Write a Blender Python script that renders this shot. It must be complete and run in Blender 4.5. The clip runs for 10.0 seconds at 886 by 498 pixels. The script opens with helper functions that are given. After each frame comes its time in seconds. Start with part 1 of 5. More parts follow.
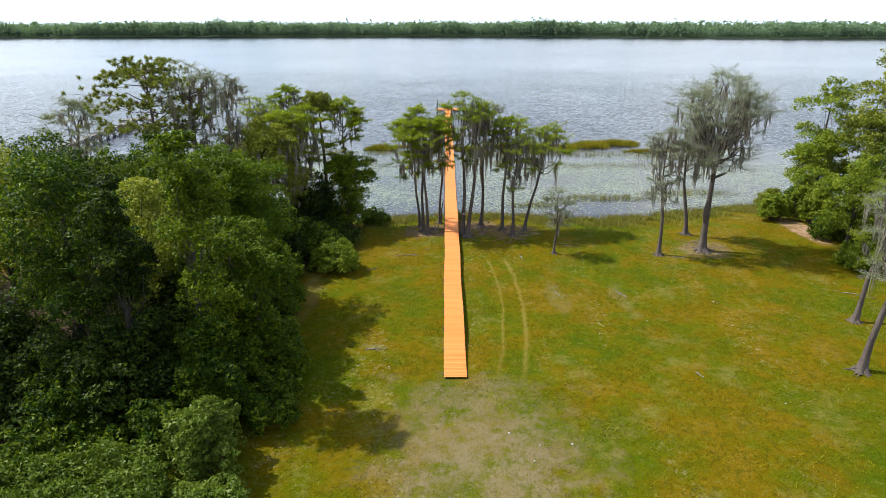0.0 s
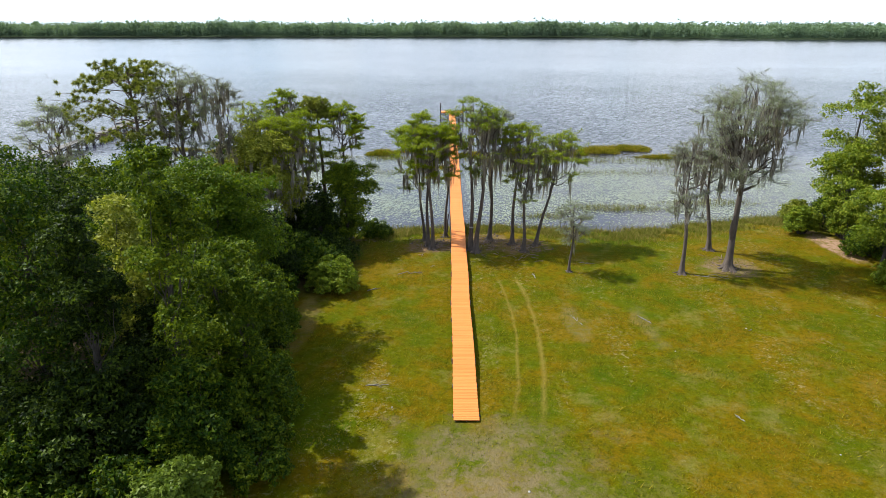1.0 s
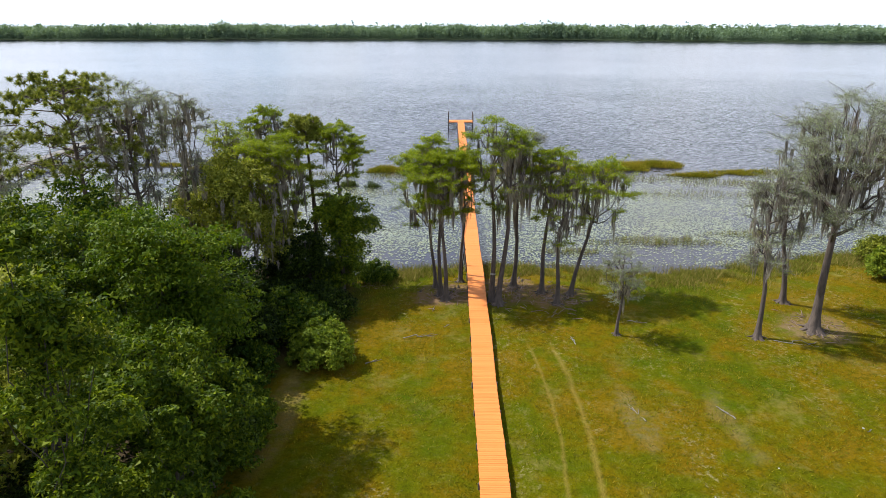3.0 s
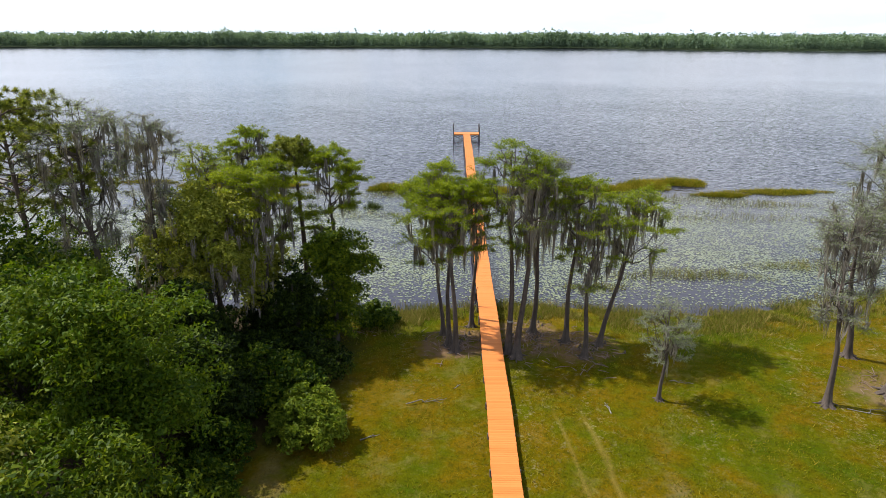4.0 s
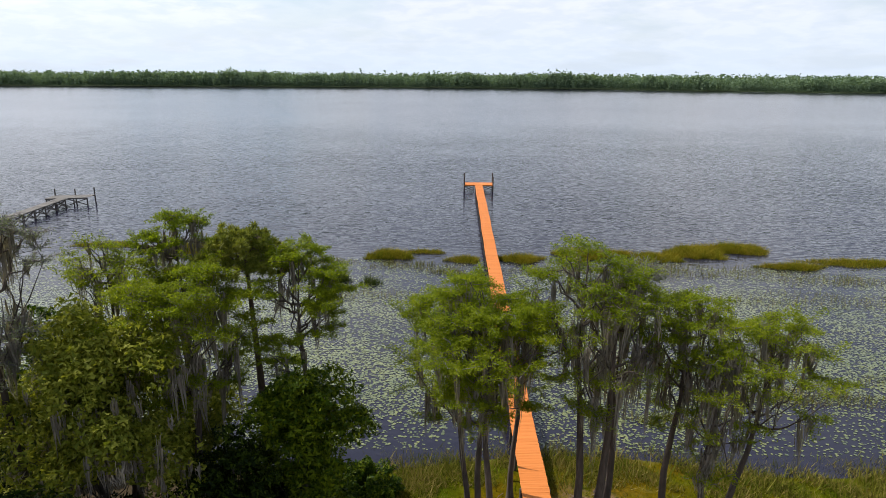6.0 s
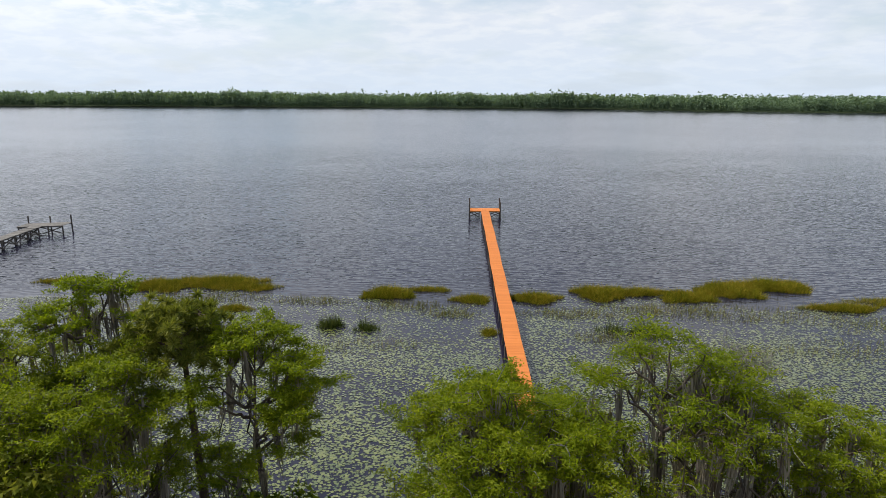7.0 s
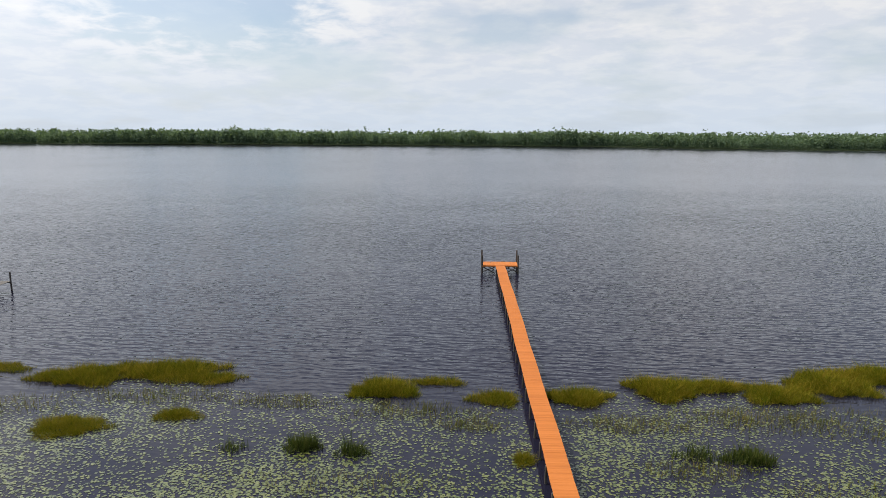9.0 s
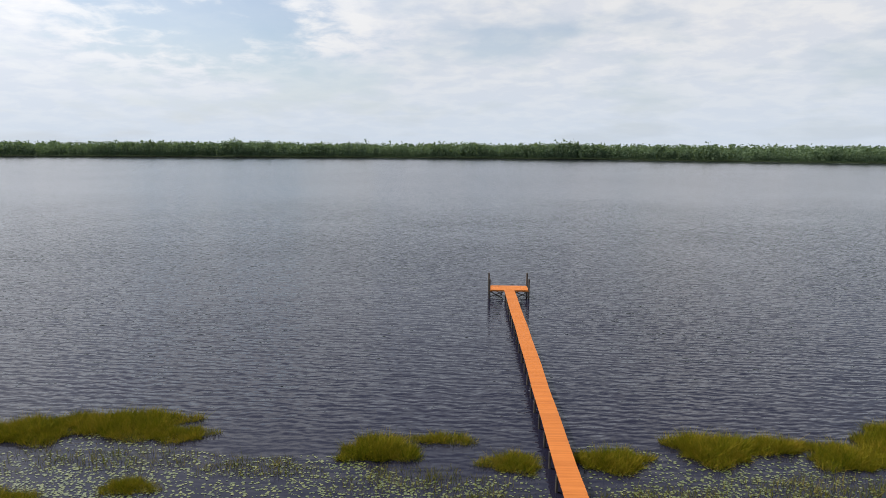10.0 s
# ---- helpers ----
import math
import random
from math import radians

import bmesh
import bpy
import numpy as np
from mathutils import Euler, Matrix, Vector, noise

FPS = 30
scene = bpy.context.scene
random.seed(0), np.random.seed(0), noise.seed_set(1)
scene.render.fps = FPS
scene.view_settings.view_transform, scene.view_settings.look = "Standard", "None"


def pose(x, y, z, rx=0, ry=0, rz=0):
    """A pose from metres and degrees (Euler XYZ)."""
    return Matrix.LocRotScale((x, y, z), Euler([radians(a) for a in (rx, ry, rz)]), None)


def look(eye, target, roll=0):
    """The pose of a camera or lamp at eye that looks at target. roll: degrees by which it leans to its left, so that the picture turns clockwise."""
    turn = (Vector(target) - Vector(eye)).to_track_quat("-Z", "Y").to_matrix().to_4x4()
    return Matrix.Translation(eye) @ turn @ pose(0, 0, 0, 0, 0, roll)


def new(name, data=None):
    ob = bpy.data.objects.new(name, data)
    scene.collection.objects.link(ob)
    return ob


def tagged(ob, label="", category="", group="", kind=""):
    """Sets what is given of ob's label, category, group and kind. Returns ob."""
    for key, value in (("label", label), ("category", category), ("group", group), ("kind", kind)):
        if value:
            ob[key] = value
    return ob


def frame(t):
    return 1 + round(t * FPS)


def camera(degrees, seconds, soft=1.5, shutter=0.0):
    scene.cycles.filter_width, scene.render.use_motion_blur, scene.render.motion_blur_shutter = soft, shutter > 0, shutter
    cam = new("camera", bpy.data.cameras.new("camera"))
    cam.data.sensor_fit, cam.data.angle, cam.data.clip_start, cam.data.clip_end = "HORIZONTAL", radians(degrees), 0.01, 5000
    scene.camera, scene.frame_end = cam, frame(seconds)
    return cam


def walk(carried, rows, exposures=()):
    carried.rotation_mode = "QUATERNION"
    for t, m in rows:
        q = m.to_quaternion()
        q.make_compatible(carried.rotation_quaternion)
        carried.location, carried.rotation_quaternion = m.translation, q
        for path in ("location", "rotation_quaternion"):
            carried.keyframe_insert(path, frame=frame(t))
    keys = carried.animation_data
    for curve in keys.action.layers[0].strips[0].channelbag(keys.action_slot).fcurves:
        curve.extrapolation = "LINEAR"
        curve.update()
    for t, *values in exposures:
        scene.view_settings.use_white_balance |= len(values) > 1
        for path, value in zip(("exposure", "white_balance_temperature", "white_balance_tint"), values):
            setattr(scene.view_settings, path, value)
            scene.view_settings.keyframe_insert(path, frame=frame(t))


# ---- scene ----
cam = camera(70.0, 10.0, 0.85)
PATH = [
    (0, (-0.531, 8.927, 19.958), (-0.54, 10.81, 19.283), -0.1),
    (0.5, (-0.737, 10.87, 19.957), (-0.748, 12.753, 19.282), -0.0),
    (1, (-0.992, 13.041, 19.978), (-1.005, 14.924, 19.304), 0.0),
    (1.5, (-1.222, 15.375, 19.969), (-1.237, 17.258, 19.297), 0.0),
    (2, (-1.427, 17.825, 19.95), (-1.445, 19.709, 19.279), -0.0),
    (2.5, (-1.682, 20.632, 19.958), (-1.703, 22.516, 19.289), 0.0),
    (4, (-2.481, 30.534, 20.03), (-2.513, 32.426, 19.384), 0.1),
    (4.5, (-2.786, 34.13, 20.033), (-2.821, 36.031, 19.412), 0.2),
    (5, (-3.131, 37.8, 20.063), (-3.169, 39.71, 19.47), 0.2),
    (5.5, (-3.486, 41.546, 20.065), (-3.526, 43.464, 19.502), 0.3),
    (7, (-4.333, 53.126, 19.845), (-4.381, 55.067, 19.369), 0.3),
    (7.5, (-4.619, 57.122, 19.751), (-4.671, 59.071, 19.305), 0.3),
    (8, (-4.964, 60.916, 19.636), (-5.017, 62.872, 19.22), 0.3),
    (8.5, (-5.282, 64.663, 19.646), (-5.338, 66.625, 19.26), 0.4),
    (9, (-5.589, 68.338, 19.674), (-5.645, 70.303, 19.31), 0.3),
    (9.5, (-5.86, 72.174, 19.71), (-5.918, 74.144, 19.367), 0.3),
    (10, (-6.227, 76.016, 19.701), (-6.285, 77.988, 19.374), 0.3),
]
EXPOSURES = [(0.0, 0.90, 6150, 7), (1.0, 0.88, 6150, 7.5), (2.5, 0.86, 6200, 11), (4.0, 0.68, 6300, 12), (5.5, 0.34, 6400, 12), (7.5, 0.07, 6500, 10),
             (10.0, -0.06, 6600, 11)]
walk(cam, [(t, look(eye, target, roll)) for t, eye, target, roll in PATH], EXPOSURES)

# ---------------------------------------------------------------- light
SUN_ELEV, SUN_DIR = 52.0, Vector((-0.93, 0.36, 0.0)).normalized()
world = bpy.data.worlds.new("sky")
scene.world = world
world.use_nodes = True


def node(tree, kind, **values):
    n = tree.nodes.new(kind)
    for k, v in values.items():
        n.inputs[k].default_value = v
    return n


def build_sky():
    t = world.node_tree
    t.nodes.clear()
    out = t.nodes.new("ShaderNodeOutputWorld")
    bg = node(t, "ShaderNodeBackground", Strength=1.0)
    sky = t.nodes.new("ShaderNodeTexSky")
    sky.sky_type, sky.sun_disc = "NISHITA", False
    sky.sun_elevation = radians(SUN_ELEV)
    sky.sun_rotation = math.atan2(SUN_DIR.x, SUN_DIR.y)
    sky.dust_density = 1.4
    scale = t.nodes.new("ShaderNodeVectorMath")
    scale.operation = "SCALE"
    scale.inputs[3].default_value = 0.125
    co = t.nodes.new("ShaderNodeTexCoord")
    sep = t.nodes.new("ShaderNodeSeparateXYZ")
    up = t.nodes.new("ShaderNodeMath")
    up.operation = "ADD"
    up.inputs[1].default_value = 0.22
    up.use_clamp = False
    flat = t.nodes.new("ShaderNodeVectorMath")
    flat.operation = "DIVIDE"
    comb = t.nodes.new("ShaderNodeCombineXYZ")
    big = node(t, "ShaderNodeTexNoise", Scale=1.5, Detail=6.0, Roughness=0.5)
    fine = node(t, "ShaderNodeTexNoise", Scale=6.5, Detail=9.0, Roughness=0.56, Distortion=0.25)
    ramp = t.nodes.new("ShaderNodeValToRGB")
    ramp.color_ramp.elements[0].position, ramp.color_ramp.elements[1].position = 0.38, 0.52
    ramp.color_ramp.elements[0].color = (0.42, 0.42, 0.42, 1)
    tone = t.nodes.new("ShaderNodeValToRGB")
    tone.color_ramp.elements[0].position, tone.color_ramp.elements[1].position = 0.42, 0.60
    tone.color_ramp.elements[0].color = (0.71, 0.755, 0.83, 1)
    tone.color_ramp.elements[1].color = (0.825, 0.845, 0.87, 1)
    low = t.nodes.new("ShaderNodeMapRange")
    low.inputs["From Min"].default_value, low.inputs["From Max"].default_value = 0.0, 0.16
    low.inputs["To Min"].default_value, low.inputs["To Max"].default_value = 0.85, 0.0
    haze = t.nodes.new("ShaderNodeMix")
    haze.data_type = "RGBA"
    haze.inputs["B"].default_value = (0.63, 0.73, 0.85, 1)
    mix = t.nodes.new("ShaderNodeMix")
    mix.data_type = "RGBA"
    ln = t.links.new
    ln(co.outputs["Generated"], sep.inputs[0])
    ln(sep.outputs["Z"], up.inputs[0])
    for k in ("X", "Y", "Z"):
        ln(up.outputs[0], comb.inputs[k])
    ln(co.outputs["Generated"], flat.inputs[0])
    ln(comb.outputs[0], flat.inputs[1])
    ln(flat.outputs[0], big.inputs["Vector"])
    ln(flat.outputs[0], fine.inputs["Vector"])
    ln(big.outputs[0], ramp.inputs[0])
    ln(fine.outputs[0], tone.inputs[0])
    ln(sky.outputs[0], scale.inputs[0])
    # a gap of blue among the clouds over the far shore
    ratio, gx, gz, ragged = (t.nodes.new("ShaderNodeMath") for _ in range(4))
    ratio.operation = "DIVIDE"
    ln(sep.outputs["X"], ratio.inputs[0])
    ln(sep.outputs["Y"], ratio.inputs[1])
    gx.operation, gx.inputs[1].default_value, gx.inputs[2].default_value = "MULTIPLY_ADD", 6.5, 2.65
    ln(ratio.outputs[0], gx.inputs[0])
    gz.operation, gz.inputs[1].default_value, gz.inputs[2].default_value = "MULTIPLY_ADD", 20.0, -3.3
    ln(sep.outputs["Z"], gz.inputs[0])
    pair = t.nodes.new("ShaderNodeCombineXYZ")
    ln(gx.outputs[0], pair.inputs["X"])
    ln(gz.outputs[0], pair.inputs["Y"])
    dist = t.nodes.new("ShaderNodeVectorMath")
    dist.operation = "LENGTH"
    ln(pair.outputs[0], dist.inputs[0])
    ragged.operation, ragged.inputs[1].default_value = "MULTIPLY_ADD", 4.0
    ln(fine.outputs[0], ragged.inputs[0])
    ln(dist.outputs["Value"], ragged.inputs[2])
    gap = t.nodes.new("ShaderNodeMapRange")
    gap.interpolation_type = "SMOOTHSTEP"
    gap.inputs["From Min"].default_value, gap.inputs["From Max"].default_value = 2.6, 3.7
    gap.inputs["To Min"].default_value = 0.25
    ln(ragged.outputs[0], gap.inputs["Value"])
    cover = t.nodes.new("ShaderNodeMath")
    cover.operation = "MULTIPLY"
    ln(ramp.outputs[0], cover.inputs[0])
    ln(gap.outputs[0], cover.inputs[1])
    # the cloud thins overhead
    zenith = t.nodes.new("ShaderNodeMapRange")
    zenith.interpolation_type = "SMOOTHSTEP"
    zenith.inputs["From Min"].default_value, zenith.inputs["From Max"].default_value = 0.30, 0.62
    zenith.inputs["To Min"].default_value, zenith.inputs["To Max"].default_value = 1.0, 0.30
    ln(sep.outputs["Z"], zenith.inputs["Value"])
    open_sky = t.nodes.new("ShaderNodeMath")
    open_sky.operation = "MULTIPLY"
    ln(cover.outputs[0], open_sky.inputs[0])
    ln(zenith.outputs[0], open_sky.inputs[1])
    ln(open_sky.outputs[0], mix.inputs["Factor"])
    ln(scale.outputs[0], mix.inputs["A"])
    # cloud shines brighter towards the sun
    near = t.nodes.new("ShaderNodeVectorMath")
    near.operation = "DOT_PRODUCT"
    near.inputs[1].default_value = (SUN_DIR.x * math.cos(radians(SUN_ELEV)), SUN_DIR.y * math.cos(radians(SUN_ELEV)), math.sin(radians(SUN_ELEV)))
    ln(co.outputs["Generated"], near.inputs[0])
    shine = t.nodes.new("ShaderNodeMapRange")
    shine.inputs["From Min"].default_value, shine.inputs["From Max"].default_value = 0.35, 1.0
    shine.inputs["To Min"].default_value, shine.inputs["To Max"].default_value = 1.0, 1.55
    ln(near.outputs["Value"], shine.inputs["Value"])
    lit = t.nodes.new("ShaderNodeVectorMath")
    lit.operation = "SCALE"
    ln(tone.outputs[0], lit.inputs[0])
    ln(shine.outputs[0], lit.inputs[3])
    ln(lit.outputs[0], mix.inputs["B"])
    ln(sep.outputs["Z"], low.inputs["Value"])
    ln(low.outputs[0], haze.inputs["Factor"])
    ln(mix.outputs["Result"], haze.inputs["A"])
    ln(haze.outputs["Result"], bg.inputs["Color"])
    ln(bg.outputs[0], out.inputs[0])


build_sky()
lamp = bpy.data.lights.new("sun", "SUN")
lamp.energy, lamp.angle, lamp.color = 4.2, radians(0.8), (1.0, 0.95, 0.86)
sun = new("sun", lamp)
ce, se = math.cos(radians(SUN_ELEV)), math.sin(radians(SUN_ELEV))
sun.matrix_world = look((0, 0, 60), Vector((0, 0, 60)) - Vector((SUN_DIR.x * ce, SUN_DIR.y * ce, se)))

# ---------------------------------------------------------------- materials


def shader(name):
    m = bpy.data.materials.new(name)
    m.use_nodes = True
    t = m.node_tree
    t.nodes.clear()
    out = t.nodes.new("ShaderNodeOutputMaterial")
    b = t.nodes.new("ShaderNodeBsdfPrincipled")
    t.links.new(b.outputs[0], out.inputs[0])
    return m, t, b, out


def ramp_node(t, source, stops):
    r = t.nodes.new("ShaderNodeValToRGB")
    e = r.color_ramp.elements
    while len(e) < len(stops):
        e.new(0.5)
    for el, (p, c) in zip(e, stops):
        el.position, el.color = p, (*c, 1)
    t.links.new(source, r.inputs[0])
    return r


def noise_node(t, vec, scale, detail=4.0, rough=0.55):
    n = node(t, "ShaderNodeTexNoise", Scale=scale, Detail=detail, Roughness=rough)
    t.links.new(vec, n.inputs["Vector"])
    return n.outputs[0]


def mix_node(t, fac, a, b, blend="MIX"):
    m = t.nodes.new("ShaderNodeMix")
    m.data_type, m.blend_type = "RGBA", blend
    for key, v in (("Factor", fac), ("A", a), ("B", b)):
        if isinstance(v, (int, float)):
            m.inputs[key].default_value = v
        elif isinstance(v, tuple):
            m.inputs[key].default_value = (*v, 1)
        else:
            t.links.new(v, m.inputs[key])
    return m.outputs["Result"]


def math_node(t, op, a, b=None, c=None, clamp=False):
    m = t.nodes.new("ShaderNodeMath")
    m.operation, m.use_clamp = op, clamp
    for i, v in enumerate((a, b, c)):
        if v is None:
            continue
        if isinstance(v, (int, float)):
            m.inputs[i].default_value = v
        else:
            t.links.new(v, m.inputs[i])
    return m.outputs[0]


def bump_node(t, b, height, strength, distance):
    n = node(t, "ShaderNodeBump", Strength=strength, Distance=distance)
    t.links.new(height, n.inputs["Height"])
    t.links.new(n.outputs[0], b.inputs["Normal"])


def leaf_material(name, dark, mid, light, through_light=0.35, rough=0.55):
    """Leaves: colour varies leaf by leaf and in patches; light passes through in part."""
    m, t, b, out = shader(name)
    geo, tex = t.nodes.new("ShaderNodeNewGeometry"), t.nodes.new("ShaderNodeTexCoord")
    info = t.nodes.new("ShaderNodeObjectInfo")
    patch = noise_node(t, tex.outputs["Object"], 0.55, 3.0)
    v = math_node(t, "ADD", math_node(t, "MULTIPLY", geo.outputs["Random Per Island"], 0.55),
                  math_node(t, "MULTIPLY", patch, 0.75))
    v = math_node(t, "ADD", v, math_node(t, "MULTIPLY", info.outputs["Random"], 0.16))
    r = ramp_node(t, v, [(0.25, dark), (0.68, mid), (1.05, light)])
    t.links.new(r.outputs[0], b.inputs["Base Color"])
    b.inputs["Roughness"].default_value = rough
    b.inputs["Specular IOR Level"].default_value = 0.12
    tr = t.nodes.new("ShaderNodeBsdfTranslucent")
    tint = mix_node(t, 1.0, r.outputs[0], (1.25, 1.25, 0.55), "MULTIPLY")
    t.links.new(tint, tr.inputs[0])
    mx = node(t, "ShaderNodeMixShader", Fac=through_light)
    t.links.new(b.outputs[0], mx.inputs[1])
    t.links.new(tr.outputs[0], mx.inputs[2])
    t.links.new(mx.outputs[0], out.inputs[0])
    return m


def bark_material(name, dark, light, scale=3.0):
    m, t, b, out = shader(name)
    tex = t.nodes.new("ShaderNodeTexCoord")
    mp = node(t, "ShaderNodeMapping", Scale=(scale * 3, scale * 3, scale * 0.35))
    t.links.new(tex.outputs["Object"], mp.inputs[0])
    ridges = noise_node(t, mp.outputs[0], 1.0, 6.0, 0.65)
    blot = noise_node(t, tex.outputs["Object"], 0.9, 3.0)
    v = math_node(t, "ADD", math_node(t, "MULTIPLY", ridges, 0.7), math_node(t, "MULTIPLY", blot, 0.3))
    r = ramp_node(t, v, [(0.3, dark), (0.68, light)])
    t.links.new(r.outputs[0], b.inputs["Base Color"])
    b.inputs["Roughness"].default_value = 0.92
    bump_node(t, b, ridges, 0.8, 0.05)
    return m


def paint_material():
    """Orange deck paint, worn a little, each board a shade of its own."""
    m, t, b, out = shader("orange_paint")
    tex, info, geo = t.nodes.new("ShaderNodeTexCoord"), t.nodes.new("ShaderNodeObjectInfo"), t.nodes.new("ShaderNodeNewGeometry")
    mp = node(t, "ShaderNodeMapping", Scale=(2.0, 26.0, 26.0))
    t.links.new(tex.outputs["Object"], mp.inputs[0])
    grain = noise_node(t, mp.outputs[0], 1.0, 5.0)
    wear = noise_node(t, geo.outputs["Position"], 0.8, 4.0)
    v = math_node(t, "ADD", math_node(t, "MULTIPLY", info.outputs["Random"], 0.42), math_node(t, "MULTIPLY", geo.outputs["Random Per Island"], 0.42))
    v = math_node(t, "ADD", v, math_node(t, "MULTIPLY", wear, 0.4))
    r = ramp_node(t, v, [(0.15, (0.44, 0.134, 0.028)), (0.55, (0.56, 0.179, 0.036)), (0.95, (0.64, 0.212, 0.048))])
    c = mix_node(t, math_node(t, "MULTIPLY", grain, 0.22), r.outputs[0], (0.36, 0.115, 0.03))
    t.links.new(c, b.inputs["Base Color"])
    b.inputs["Roughness"].default_value = 0.66
    b.inputs["Specular IOR Level"].default_value = 0.2
    bump_node(t, b, grain, 0.3, 0.004)
    return m


def wood_material(name, dark, light):
    m, t, b, out = shader(name)
    tex, info, geo = t.nodes.new("ShaderNodeTexCoord"), t.nodes.new("ShaderNodeObjectInfo"), t.nodes.new("ShaderNodeNewGeometry")
    grain = noise_node(t, tex.outputs["Object"], 9.0, 6.0, 0.65)
    blot = noise_node(t, geo.outputs["Position"], 1.4, 3.0)
    v = math_node(t, "ADD", math_node(t, "MULTIPLY", grain, 0.5), math_node(t, "MULTIPLY", blot, 0.35))
    v = math_node(t, "ADD", v, math_node(t, "MULTIPLY", info.outputs["Random"], 0.25))
    r = ramp_node(t, v, [(0.25, dark), (0.85, light)])
    t.links.new(r.outputs[0], b.inputs["Base Color"])
    b.inputs["Roughness"].default_value = 0.85
    bump_node(t, b, grain, 0.5, 0.01)
    return m


def blade_material(name, low, mid, high):
    """Grass and reed blades: a colour for each blade, in patches."""
    m, t, b, out = shader(name)
    geo = t.nodes.new("ShaderNodeNewGeometry")
    patch = noise_node(t, geo.outputs["Position"], 0.42, 5.0, 0.65)
    v = math_node(t, "ADD", math_node(t, "MULTIPLY", geo.outputs["Random Per Island"], 0.62), math_node(t, "MULTIPLY", patch, 0.72))
    r = ramp_node(t, v, [(0.35, low), (0.65, mid), (0.95, high)])
    t.links.new(r.outputs[0], b.inputs["Base Color"])
    b.inputs["Roughness"].default_value = 0.7
    b.inputs["Specular IOR Level"].default_value = 0.06
    tr = t.nodes.new("ShaderNodeBsdfTranslucent")
    t.links.new(r.outputs[0], tr.inputs[0])
    mx = node(t, "ShaderNodeMixShader", Fac=0.3)
    t.links.new(b.outputs[0], mx.inputs[1])
    t.links.new(tr.outputs[0], mx.inputs[2])
    t.links.new(mx.outputs[0], out.inputs[0])
    return m


def ellipse_mask(t, pos, cx, cy, rx, ry, soft, ragged, rough=1.1):
    """1 inside an ellipse of the plan, ragged at its edge."""
    s = t.nodes.new("ShaderNodeSeparateXYZ")
    t.links.new(pos, s.inputs[0])
    dx = math_node(t, "DIVIDE", math_node(t, "SUBTRACT", s.outputs["X"], cx), rx)
    dy = math_node(t, "DIVIDE", math_node(t, "SUBTRACT", s.outputs["Y"], cy), ry)
    d = math_node(t, "SQRT", math_node(t, "ADD", math_node(t, "MULTIPLY", dx, dx), math_node(t, "MULTIPLY", dy, dy)))
    d = math_node(t, "ADD", d, math_node(t, "MULTIPLY", math_node(t, "SUBTRACT", ragged, 0.5), rough))
    mr = t.nodes.new("ShaderNodeMapRange")
    mr.interpolation_type = "SMOOTHSTEP"
    mr.inputs["From Min"].default_value, mr.inputs["From Max"].default_value = 1.0 + soft, 1.0 - soft
    t.links.new(d, mr.inputs["Value"])
    return mr.outputs[0]


def track_mask(t, pos, line, half, wobble):
    s = t.nodes.new("ShaderNodeSeparateXYZ")
    t.links.new(pos, s.inputs[0])
    bend = math_node(t, "MULTIPLY", math_node(t, "POWER", math_node(t, "ABSOLUTE", math_node(t, "SUBTRACT", s.outputs["Y"], 52.0)), 2.0), -0.0085)
    x = math_node(t, "SUBTRACT", math_node(t, "SUBTRACT", s.outputs["X"], line), bend)
    x = math_node(t, "ADD", x, math_node(t, "MULTIPLY", math_node(t, "SUBTRACT", wobble, 0.5), 0.5))
    a = math_node(t, "SUBTRACT", 1.0, math_node(t, "DIVIDE", math_node(t, "ABSOLUTE", x), half), clamp=True)
    e = t.nodes.new("ShaderNodeMapRange")
    e.inputs["From Min"].default_value, e.inputs["From Max"].default_value = 10.5, 8.0
    t.links.new(math_node(t, "ABSOLUTE", math_node(t, "SUBTRACT", s.outputs["Y"], 50.5)), e.inputs["Value"])
    return math_node(t, "MULTIPLY", a, e.outputs[0])


